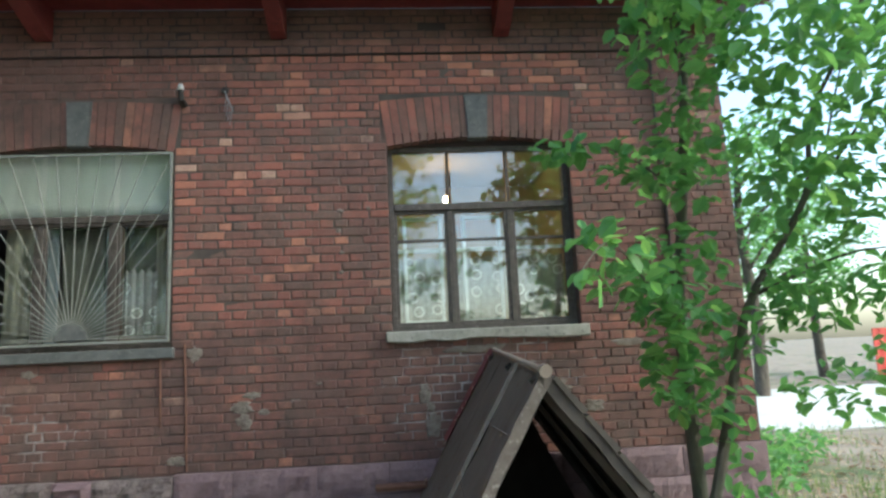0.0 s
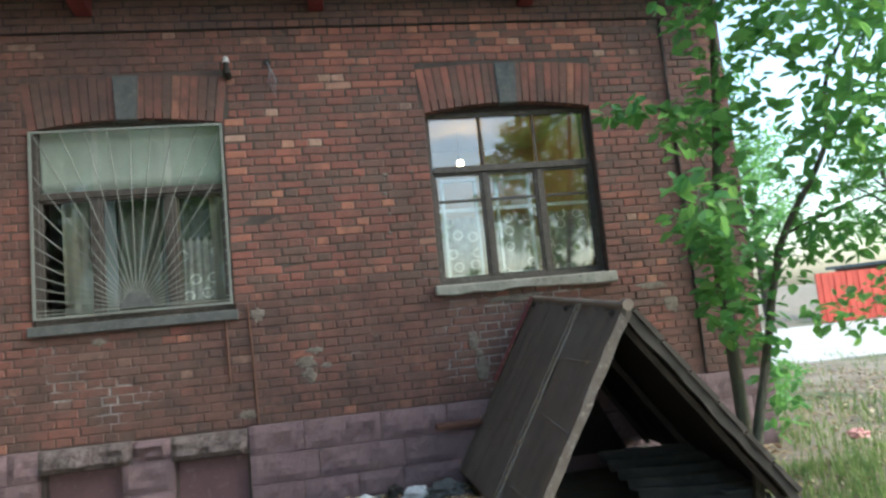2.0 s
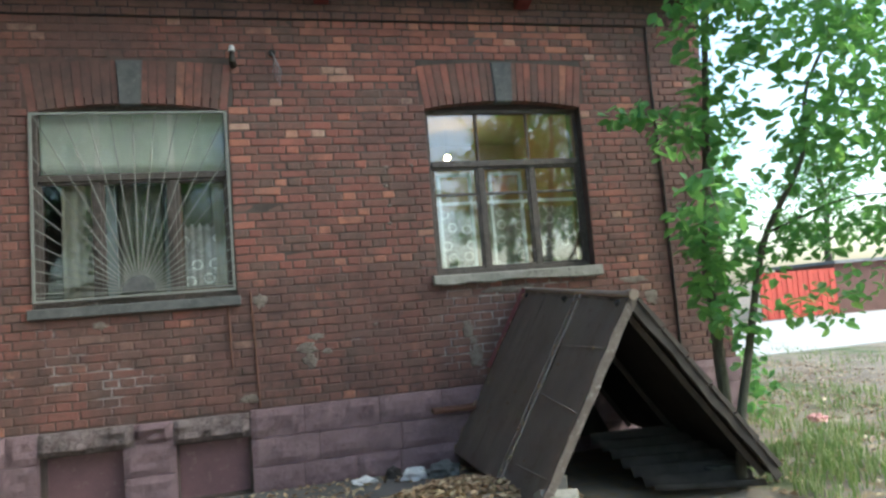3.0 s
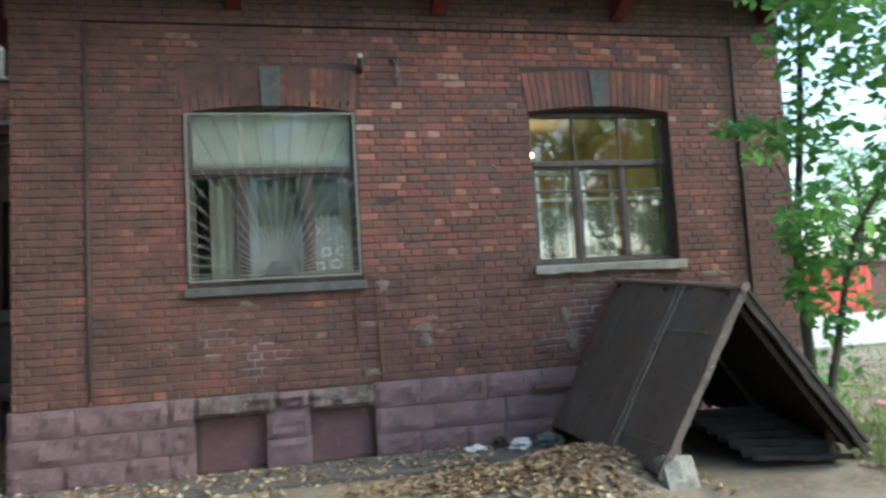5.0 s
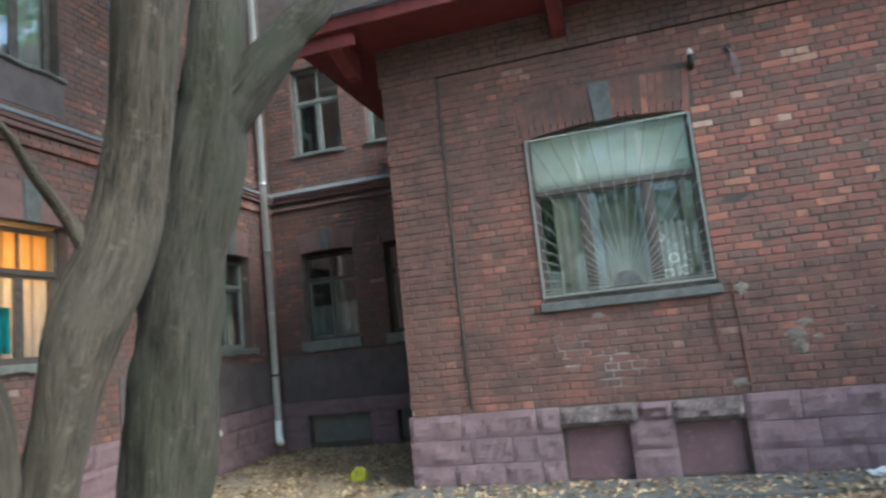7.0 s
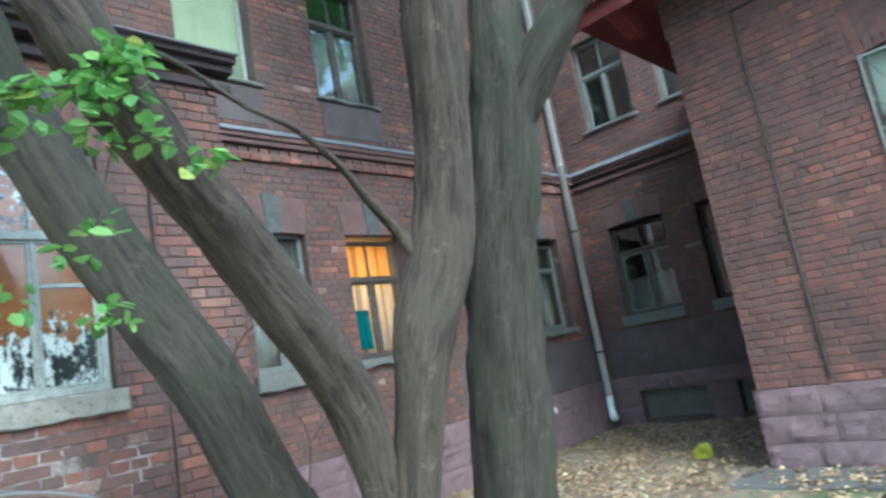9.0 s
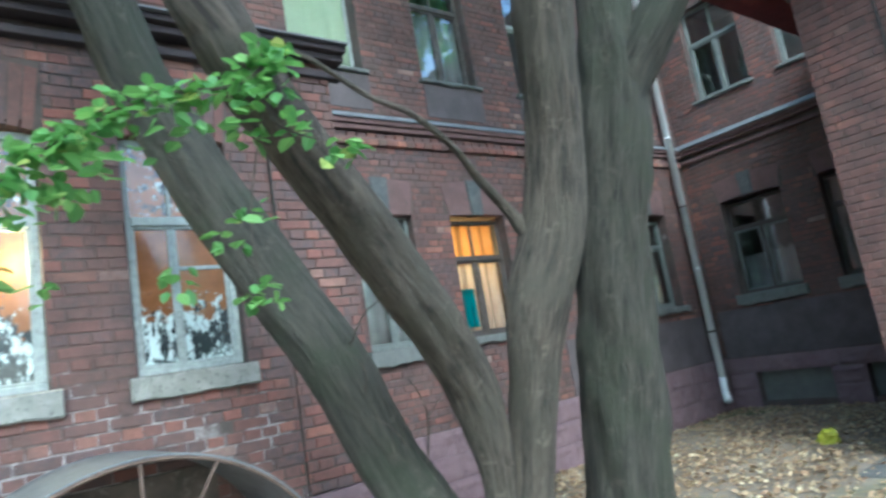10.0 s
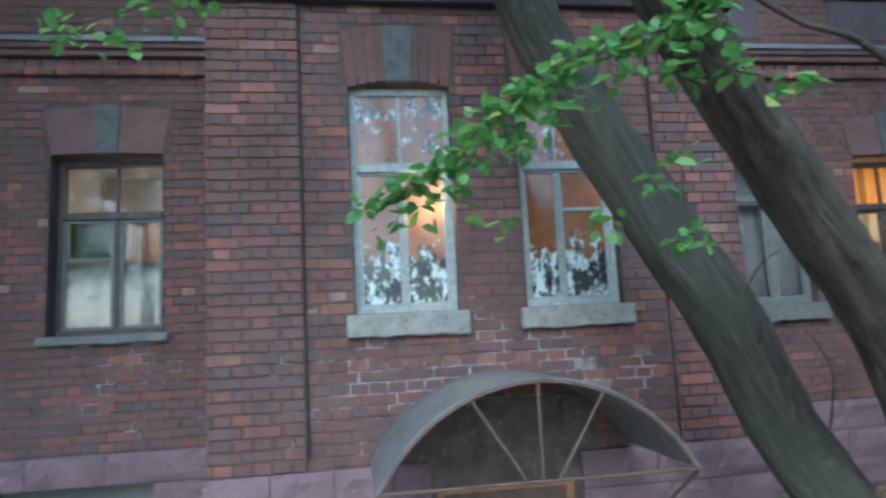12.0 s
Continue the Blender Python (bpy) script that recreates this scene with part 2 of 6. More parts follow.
def lace_material():
    """Thin white lace with rings woven into it."""
    a = Mat("lace_cloth", 0.9)
    flat = a.n("ShaderNodeSeparateXYZ")
    a.t.links.new(a.pos, flat.inputs[0])
    on = a.n("ShaderNodeCombineXYZ")
    a.t.links.new(flat.outputs["X"], on.inputs["X"])
    a.t.links.new(flat.outputs["Z"], on.inputs["Y"])
    v = a.n("ShaderNodeTexVoronoi")
    v.voronoi_dimensions = "2D"
    v.inputs["Scale"].default_value, v.inputs["Randomness"].default_value = 4.4, 0.7
    a.t.links.new(on.outputs[0], v.inputs["Vector"])
    ring = a.ramp(v.outputs["Distance"], [(0.0, (0.2, 0.2, 0.2)), (0.17, (0, 0, 0)), (0.2, (1, 1, 1)), (0.25, (1, 1, 1)), (0.28, (0, 0, 0))])
    weave = a.mix(a.mask(a.noise(16, 5, 0.7), 0.4, 0.62), (0.3, 0.285, 0.26), (0.46, 0.44, 0.41))
    c = a.mix(ring, weave, (0.8, 0.79, 0.75))
    a.colour(c)
    tr = a.n("ShaderNodeBsdfTranslucent")
    a.t.links.new(c, tr.inputs["Color"])
    mx = a.n("ShaderNodeMixShader")
    mx.inputs[0].default_value = 0.4
    a.t.links.new(a.b.outputs[0], mx.inputs[1])
    a.t.links.new(tr.outputs[0], mx.inputs[2])
    a.t.links.new(mx.outputs[0], a.t.nodes["Material Output"].inputs["Surface"])
    return a.m


M_LACE = lace_material()
M_INNER = plain("inner_white_paint", (0.72, 0.74, 0.72), (0.8, 0.82, 0.8), 10.0, 0.5, bump=0.1)
M_AMBER = lamp_cloth("amber_curtain", (0.75, 0.36, 0.1), (0.8, 0.42, 0.14), 9.0)
M_TAN = lamp_cloth("tan_curtain", (0.5, 0.28, 0.16), (0.6, 0.36, 0.22), 12.0)
M_FLORAL = plain("floral_cloth", (0.55, 0.55, 0.56), (0.68, 0.67, 0.65), 5.0, 0.95, bump=0.1, c3=(0.2, 0.23, 0.25))
M_PALE = lamp_cloth("pale_curtain", (0.62, 0.5, 0.44), (0.7, 0.6, 0.54), 9.0)
M_ASPHALT = plain("asphalt", (0.1, 0.1, 0.095), (0.15, 0.145, 0.135), 3.0, 0.95, bump=0.5, c3=(0.07, 0.065, 0.06))


def bark_material(name, c1, c2, c3):
    a = Mat(name, 0.92)
    grain = a.n("ShaderNodeAttribute")
    grain.attribute_name = "grain"
    along = grain.outputs["Vector"]
    ridges = a.noise(11, 7, 0.72, along, (2.3, 2.3, 0.24))
    fine = a.noise(40, 4, 0.7, along, (1, 1, 0.4))
    c = a.mix(a.mask(ridges, 0.36, 0.6), c1, c2)
    c = a.mix(a.mask(a.noise(2.2, 4, 0.6), 0.46, 0.66), c, c3)
    c = a.mix(a.math("MULTIPLY", a.mask(a.noise(5.5, 6, 0.75), 0.58, 0.68), 0.6), c, tuple(min(1, x * 1.7) for x in c2))
    c = a.mix(a.math("MULTIPLY", a.mask(a.noise(3.1, 6, 0.75, along, (1.5, 1.5, 0.5)), 0.6, 0.7), 0.7), c, c1)
    c = a.mix(a.math("MULTIPLY", fine, 0.4), c, (0.05, 0.045, 0.035))
    h = a.math("ADD", a.math("MULTIPLY", ridges, 1.0), a.math("MULTIPLY", fine, 0.3))
    a.colour(c).bump(h, 1.0, 0.08)
    return a.m


M_BARK = bark_material("bark_brown_grey", (0.026, 0.02, 0.015), (0.175, 0.14, 0.105), (0.11, 0.095, 0.07))
M_BARK_D = bark_material("bark_mossy", (0.024, 0.022, 0.017), (0.1, 0.092, 0.07), (0.055, 0.062, 0.038))
M_BARK_S = bark_material("bark_sapling", (0.1, 0.085, 0.06), (0.17, 0.15, 0.11), (0.12, 0.13, 0.09))


def leaf_material(name, stops, trans=0.45):
    a = Mat(name, 0.5)
    c = a.ramp(a.geo.outputs["Random Per Island"], stops)
    a.colour(c)
    if trans:
        tr = a.n("ShaderNodeBsdfTranslucent")
        bright = a.mix(0.5, c, (0.3, 0.55, 0.12))
        a.t.links.new(bright, tr.inputs["Color"])
        mx = a.n("ShaderNodeMixShader")
        mx.inputs[0].default_value = trans
        out = a.t.nodes["Material Output"]
        a.t.links.new(a.b.outputs[0], mx.inputs[1])
        a.t.links.new(tr.outputs[0], mx.inputs[2])
        a.t.links.new(mx.outputs[0], out.inputs["Surface"])
    return a.m


M_LEAF = leaf_material("leaf_green", [(0, (0.05, 0.17, 0.055)), (0.5, (0.09, 0.27, 0.085)), (0.9, (0.14, 0.35, 0.11)), (1.0, (0.22, 0.38, 0.1))], 0.55)
M_LEAF_L = leaf_material("leaf_lime", [(0, (0.08, 0.19, 0.06)), (0.6, (0.14, 0.29, 0.085)), (0.93, (0.22, 0.38, 0.11)), (1.0, (0.4, 0.42, 0.11))], 0.45)
M_FALLEN = leaf_material("leaf_fallen", [(0, (0.17, 0.1, 0.055)), (0.4, (0.31, 0.205, 0.115)), (0.75, (0.46, 0.34, 0.2)), (1.0, (0.52, 0.44, 0.28))], 0.0)
M_GRASS = leaf_material("grass_blades", [(0, (0.1, 0.15, 0.05)), (0.6, (0.18, 0.23, 0.09)), (1.0, (0.38, 0.34, 0.19))], 0.3)


def glass_material(name, flakes=None, gloss_least=0.13):
    a = Mat(name, 0.05)
    out = a.t.nodes["Material Output"]
    tr = a.n("ShaderNodeBsdfTransparent")
    tr.inputs[0].default_value = (0.94, 0.96, 0.95, 1)
    gl = a.n("ShaderNodeBsdfGlossy", Roughness=0.03)
    facing = a.n("ShaderNodeLayerWeight", Blend=0.5)
    gloss = a.math("ADD", a.math("MULTIPLY", a.math("POWER", facing.outputs["Facing"], 4.0), 0.85), gloss_least)
    wave = a.n("ShaderNodeBump", Strength=0.05, Distance=0.02, Height=a.noise(4.0, 2))
    a.t.links.new(wave.outputs[0], gl.inputs["Normal"])
    mx = a.n("ShaderNodeMixShader")
    a.t.links.new(gloss, mx.inputs[0])
    a.t.links.new(tr.outputs[0], mx.inputs[1])
    a.t.links.new(gl.outputs[0], mx.inputs[2])
    last = mx.outputs[0]
    if flakes:
        c = a.mix(a.mask(a.noise(25, 4), 0.4, 0.6), (0.5, 0.62, 0.62), (0.7, 0.78, 0.78))
        a.colour(c)
        a.b.inputs["Roughness"].default_value = 0.7
        m2 = a.n("ShaderNodeMixShader")
        height = a.n("ShaderNodeSeparateXYZ")
        a.t.links.new(a.pos, height.inputs[0])
        low = a.ramp(a.math("DIVIDE", a.math("SUBTRACT", height.outputs["Z"], 2.1), 2.0), [(0.0, (0.17, 0.17, 0.17)), (0.2, (0.1, 0.1, 0.1)), (0.32, (0.0, 0.0, 0.0)), (0.6, (0.0, 0.0, 0.0)), (0.66, (0.09, 0.09, 0.09)), (0.95, (0.08, 0.08, 0.08))])
        a.t.links.new(a.mask(a.math("ADD", low, a.noise(11, 6, 0.7, stretch=(1, 1, 0.7))), *flakes), m2.inputs[0])
        a.t.links.new(last, m2.inputs[1])
        a.t.links.new(a.b.outputs[0], m2.inputs[2])
        last = m2.outputs[0]
    a.t.links.new(last, out.inputs["Surface"])
    return a.m


M_GLASS = glass_material("window_glass")
M_GLASS_DULL = glass_material("dusty_single_glass", gloss_least=0.045)


def painted_pane_material():
    """Panes painted rust-brown from inside, the paint peeled to dark glass and white flakes near the bottom; the white
    also paints in sky reflections.
    """
    a = Mat("painted_pane", 0.25)
    z = a.n("ShaderNodeSeparateXYZ")
    a.t.links.new(a.pos, z.inputs[0])
    h = a.math("DIVIDE", a.math("SUBTRACT", z.outputs["Z"], 2.1), 2.0)
    c = a.mix(a.mask(a.noise(3.5, 4), 0.35, 0.65), (0.2, 0.085, 0.03), (0.33, 0.15, 0.06))
    edge = a.ramp(h, [(0.0, (1, 1, 1)), (0.2, (0.66, 0.66, 0.66)), (0.36, (0.2, 0.2, 0.2)), (0.45, (0, 0, 0)), (0.62, (0, 0, 0)), (0.66, (0.42, 0.42, 0.42)), (0.95, (0.5, 0.5, 0.5))])
    worn = a.mask(a.math("ADD", a.math("MULTIPLY", edge, 0.6), a.noise(7, 6, 0.7)), 0.78, 0.84)
    flake_glint = a.mask(a.noise(11, 6, 0.75, stretch=(1, 1, 0.55)), 0.5, 0.56)
    # Flakes whitened so that their colour carries reflected sky as well.
    under = a.mix(flake_glint, (0.03, 0.036, 0.04), (0.7, 0.8, 0.8))
    c = a.mix(worn, c, under)
    a.colour(c)
    tr = a.n("ShaderNodeBsdfTranslucent")
    a.t.links.new(c, tr.inputs["Color"])
    mx = a.n("ShaderNodeMixShader")
    mx.inputs[0].default_value = 0.35
    a.t.links.new(a.b.outputs[0], mx.inputs[1])
    a.t.links.new(tr.outputs[0], mx.inputs[2])
    a.t.links.new(mx.outputs[0], a.t.nodes["Material Output"].inputs["Surface"])
    a.put(a.b, "Coat Weight", 1.0)
    a.put(a.b, "Coat Roughness", 0.08)
    return a.m


M_GLASS_F = painted_pane_material()
M_ARCH = plain("arch_plaster", (0.13, 0.078, 0.072), (0.18, 0.105, 0.1), 4.0, 0.9, c3=(0.09, 0.07, 0.065))
M_PANEL = plain("grey_plaster", (0.085, 0.07, 0.072), (0.125, 0.103, 0.106), 3.0, 0.95)
M_LIME = plain("old_lime_plaster", (0.13, 0.105, 0.088), (0.23, 0.2, 0.175), 14.0, 0.95, bump=0.9, c3=(0.12, 0.085, 0.07), fine=30, dist=0.012)
M_CABLE = plain("black_cable", (0.02, 0.018, 0.016), (0.035, 0.03, 0.028), 9.0, 0.7)
M_PLASTIC = plain("white_plastic", (0.6, 0.6, 0.6), (0.72, 0.72, 0.72), 9.0, 0.4)
M_RUST = plain("rusty_iron", (0.1, 0.045, 0.03), (0.16, 0.075, 0.05), 12.0, 0.85)


def glow_material(name, col, power):
    a = Mat(name, 0.5)
    a.put(a.b, "Emission Color", (*col, 1))
    a.put(a.b, "Emission Strength", power)
    return a.m


M_BULB = glow_material("bulb", (1.0, 0.72, 0.36), 25.0)


# ---------------------------------------------------------------- mesh helpers
def mesh_of(name, bm, material, smooth=False):
    me = bpy.data.meshes.new(name)
    bm.normal_update()
    bm.to_mesh(me)
    bm.free()
    me.materials.append(material)
    if smooth:
        for p in me.polygons:
            p.use_smooth = True
    return me


def part(name, bm, material, parent=None, label="", m=None, smooth=False):
    ob = new(name, mesh_of(name, bm, material, smooth))
    if parent is not None:
        ob.parent = parent
    if m is not None:
        ob.matrix_basis = m
    if label:
        ob["label"] = label
    return ob


def thing(name, m, label, category, group="", kind=""):
    return tagged(at(new(name), m), label, category, group, kind)


def at(ob, m):
    ob.matrix_basis = m
    return ob


def box(bm, x0, x1, y0, y1, z0, z1, bevel=0.0):
    """A box, with all edges chamfered where bevel is given."""
    vs = [bm.verts.new((x, y, z)) for x in (x0, x1) for y in (y0, y1) for z in (z0, z1)]
    fs = [bm.faces.new([vs[i] for i in q]) for q in
          ((0, 1, 3, 2), (4, 6, 7, 5), (0, 4, 5, 1), (2, 3, 7, 6), (0, 2, 6, 4), (1, 5, 7, 3))]
    if bevel:
        edges = list({e for fc in fs for e in fc.edges})
        bmesh.ops.bevel(bm, geom=edges, offset=bevel, segments=1, affect="EDGES", profile=0.5)
    return bm


def boxes(*rows, bevel=0.0):
    bm = bmesh.new()
    for r in rows:
        box(bm, *r, bevel=bevel)
    return bm


def tube(bm, pts, radii, sides=12, cap=True, wob=0.0, seed=0):
    """A round limb through pts, with uneven girth where wob is given."""
    rings = []
    pts = [Vector(p) for p in pts]
    layer = bm.verts.layers.float_vector.get("grain") or bm.verts.layers.float_vector.new("grain")
    side = Vector((1, 0.3, 0)).normalized()
    run = 0.0
    for i, p in enumerate(pts):
        d = (pts[min(i + 1, len(pts) - 1)] - pts[max(i - 1, 0)]).normalized()
        run += (p - pts[max(i - 1, 0)]).length
        side = (side - d * side.dot(d)).normalized()
        other = d.cross(side)
        ring = []
        for k in range(sides):
            a = 2 * math.pi * k / sides
            r = radii[i]
            g = Vector((r * math.cos(a) + seed, r * math.sin(a), run))
            if wob:
                r *= 1 + wob * noise.noise(Vector((g.x * 5, g.y * 5, g.z * 1.2))) + 0.5 * wob * noise.noise(Vector((g.x * 15, g.y * 15, g.z * 2.0))) + 0.35 * wob * noise.noise(Vector((g.x * 36, g.y * 36, g.z * 3.5)))
            v = bm.verts.new(p + (side * math.cos(a) + other * math.sin(a)) * r)
            v[layer] = g
            ring.append(v)
        rings.append(ring)
    for a, b in zip(rings, rings[1:]):
        for k in range(sides):
            bm.faces.new((a[k], a[(k + 1) % sides], b[(k + 1) % sides], b[k]))
    if cap:
        bm.faces.new(rings[0][::-1])
        bm.faces.new(rings[-1])
    return bm


def smooth_line(pts, radii, steps=6):
    """Catmull-Rom through pts with their radii."""
    pts = [Vector(p) for p in pts]
    out, rad = [], []
    for i in range(len(pts) - 1):
        p0, p1, p2, p3 = pts[max(i - 1, 0)], pts[i], pts[i + 1], pts[min(i + 2, len(pts) - 1)]
        for s in range(steps):
            t = s / steps
            out.append(0.5 * (2 * p1 + (p2 - p0) * t + (2 * p0 - 5 * p1 + 4 * p2 - p3) * t * t + (3 * p1 - p0 - 3 * p2 + p3) * t ** 3))
            rad.append(radii[i] * (1 - t) + radii[i + 1] * t)
    out.append(pts[-1])
    rad.append(radii[-1])
    return out, rad


# ---------------------------------------------------------------- brick walls
COURSE, STRETCH = 0.0925, 0.302
WALL_A = pose(0, 6.4, 0)
WALL_B = pose(-12.1, 0, 0, 0, 0, 90)
BAY = pose(-10.64, 0, 0, 0, 0, 90)
WALL_C = pose(0, 10.2, 0)


def core(name, m, u0, u1, z0, z1, holes, depth=0.45, face=0.008):
    """The wall's body behind the brick faces, cut through by its openings (u0, u1, z0, z1)."""
    us = sorted({u0, u1, *[h[i] for h in holes for i in (0, 1)]})
    zs = sorted({z0, z1, *[h[i] for h in holes for i in (2, 3)]})
    us = [u for u in us if u0 <= u <= u1]
    zs = [z for z in zs if z0 <= z <= z1]
    bm = bmesh.new()
    solid = lambda i, k: 0 <= i < len(us) - 1 and 0 <= k < len(zs) - 1 and not any(
        h[0] < (us[i] + us[i + 1]) / 2 < h[1] and h[2] < (zs[k] + zs[k + 1]) / 2 < h[3] for h in holes)
    quad = lambda *ps: bm.faces.new([bm.verts.new(p) for p in ps])
    for i in range(len(us) - 1):
        for k in range(len(zs) - 1):
            if not solid(i, k):
                continue
            a, b, c, d = us[i], us[i + 1], zs[k], zs[k + 1]
            quad((a, face, c), (b, face, c), (b, face, d), (a, face, d))
            quad((a, depth, c), (a, depth, d), (b, depth, d), (b, depth, c))
            if not solid(i - 1, k):
                quad((a, face, c), (a, face, d), (a, depth, d), (a, depth, c))
            if not solid(i + 1, k):
                quad((b, face, c), (b, depth, c), (b, depth, d), (b, face, d))
            if not solid(i, k - 1):
                quad((a, face, c), (a, depth, c), (b, depth, c), (b, face, c))
            if not solid(i, k + 1):
                quad((a, face, d), (b, face, d), (b, depth, d), (a, depth, d))
    bmesh.ops.remove_doubles(bm, verts=bm.verts, dist=0.0001)
    return part(name, bm, M_MORTAR, m=m)


def brick_rows(u0, u1, z0, z1, holes, rng):
    """English bond: courses of stretchers and of headers in turn, cut at the openings."""
    out = []
    rows = round((z1 - z0) / COURSE)
    h = (z1 - z0) / rows
    for r in range(rows):
        za, zb = z0 + r * h, z0 + (r + 1) * h
        zm = (za + zb) / 2
        cuts = sorted((max(a, u0), min(b, u1)) for a, b, c, d in holes if c < zm < d and b > u0 and a < u1)
        spans, x = [], u0
        for a, b in cuts:
            if a > x:
                spans.append((x, a))
            x = max(x, b)
        if x < u1:
            spans.append((x, u1))
        pitch = STRETCH if r % 2 else STRETCH / 2
        first = -STRETCH / 4 if r % 2 else 0
        for a, b in spans:
            k = math.floor((a - first) / pitch)
            while first + k * pitch < b:
                s, e = max(a, first + k * pitch), min(b, first + (k + 1) * pitch)
                if e - s > 0.03:
                    out.append((s, e, za, zb))
                k += 1
    return out


def brick_verts(w, h, proud, back=0.06, g=0.006, c=0.007, rng=None):
    """A brick with worn edges: eight front corners shifted a little where rng is given."""
    x, z = w / 2 - g, h / 2 - g
    if rng:
        j = lambda: rng.uniform(-0.006, 0.006)
        corner = [(sx * x + j(), sz * z + j()) for sx, sz in ((-1, -1), (1, -1), (1, 1), (-1, 1))]
        ins = [rng.uniform(0.004, 0.014) for _ in range(4)]
        vs = [(a, back, b) for a, b in corner] + [(a, c - proud, b) for a, b in corner]
        return vs + [(a - math.copysign(q, a), -proud + rng.uniform(-0.002, 0.003), b - math.copysign(q * 0.8, b)) for (a, b), q in zip(corner, ins)]
    vs = [(sx * x, back, sz * z) for sx, sz in ((-1, -1), (1, -1), (1, 1), (-1, 1))]
    vs += [(sx * x, c - proud, sz * z) for sx, sz in ((-1, -1), (1, -1), (1, 1), (-1, 1))]
    vs += [(sx * (x - c), -proud, sz * (z - c)) for sx, sz in ((-1, -1), (1, -1), (1, 1), (-1, 1))]
    return vs


BRICK_FACES = [(8, 9, 10, 11)] + [(4 + k, 4 + (k + 1) % 4, 8 + (k + 1) % 4, 8 + k) for k in range(4)] + [(k, (k + 1) % 4, 4 + (k + 1) % 4, 4 + k) for k in range(4)]
shared = {}


def brick_mesh(w, h, material, variant=0):
    key = (round(w, 3), round(h, 4), material.name, variant)
    if key not in shared:
        me = bpy.data.meshes.new("brick")
        me.from_pydata(brick_verts(w, h, 0.0, rng=random.Random(variant)), [], BRICK_FACES)
        me.materials.append(material)
        shared[key] = me
    return shared[key]


def brickwork(wall, m, u0, u1, z0, z1, holes, near, mats, seed, proud=0.0, limit=300):
    """Lays bricks on a wall: those within near (u0, u1, z0, z1) as pieces, the rest as one joined mesh."""
    rng = random.Random(seed)
    verts, faces, used = [], [], 0
    for s, e, za, zb in brick_rows(u0, u1, z0, z1, holes, rng):
        u, z = (s + e) / 2, (za + zb) / 2
        w, h = e - s, zb - za
        out = proud + rng.gauss(0, 0.0025)
        tilt = rng.gauss(0, 0.006)
        if near and used < limit and near[0] < u < near[1] and near[2] < z < near[3]:
            ob = new("brick", brick_mesh(w, h, mats[0], rng.randrange(6)))
            ob.parent = wall
            ob.matrix_basis = pose(u, -out, z, 0, math.degrees(tilt), 0)
            used += 1
            continue
        k = len(verts)
        cs, sn = math.cos(tilt), math.sin(tilt)
        verts += [(u + x * cs + zz * sn, y, z - x * sn + zz * cs) for x, y, zz in brick_verts(w, h, out, rng=rng)]
        faces += [tuple(i + k for i in q) for q in BRICK_FACES]
    if not verts:
        return None
    me = bpy.data.meshes.new("bricks")
    me.from_pydata(verts, [], faces)
    me.materials.append(mats[1])
    ob = new("bricks", me)
    ob.parent = wall
    tagged(ob, kind="stuff")
    return ob


def arch(wall, m, u0, u1, spring, rise, height, mats, key=True, splay=0.07, n=None, deep=0.13):
    """A flat arch of brick on end over an opening, with a grey keystone. Bricks are single pieces."""
    mid, half = (u0 + u1) / 2, (u1 - u0) / 2
    n = n or round((u1 - u0) / 0.09)
    bottom = lambda t: spring + rise * (1 - t * t)
    top = spring + rise + height
    kw = 0.12 if key else 0
    for i in range(n):
        t0, t1 = -1 + 2 * i / n, -1 + 2 * (i + 1) / n
        g = 0.006 / half
        pts = []
        for t in (t0 + g, t1 - g):
            pts.append((mid + t * half, bottom(t)))
            pts.append((mid + t * (half + splay), top - 0.05 * t * t))
        if key and abs((t0 + t1) / 2 * half) < kw * 0.8:
            continue
        bm = bmesh.new()
        f0 = [bm.verts.new((x, -0.004, z)) for x, z in (pts[0], pts[2], pts[3], pts[1])]
        f1 = [bm.verts.new((x, deep, z)) for x, z in (pts[0], pts[2], pts[3], pts[1])]
        bm.faces.new(f0)
        for k in range(4):
            bm.faces.new((f0[(k + 1) % 4], f0[k], f1[k], f1[(k + 1) % 4]))
        part("arch_brick", bm, mats[0], wall)
    bm = bmesh.new()
    kt, kb = top + 0.0, spring + rise - 0.02
    ring0 = [(-kw * 0.88, kb), (kw * 0.88, kb), (kw * 1.12, kt), (-kw * 1.12, kt)]
    if key:
        a = [bm.verts.new((mid + x, -0.03, z)) for x, z in ring0]
        b = [bm.verts.new((mid + x, 0.1, z)) for x, z in ring0]
        bm.faces.new(a)
        for k in range(4):
            bm.faces.new((a[(k + 1) % 4], a[k], b[k], b[(k + 1) % 4]))
        bmesh.ops.bevel(bm, geom=[e for e in bm.edges if all(v.co.y < 0 for v in e.verts)], offset=0.012, segments=2, affect="EDGES")
        part("keystone", bm, M_KEY, wall, "grey cement keystone")


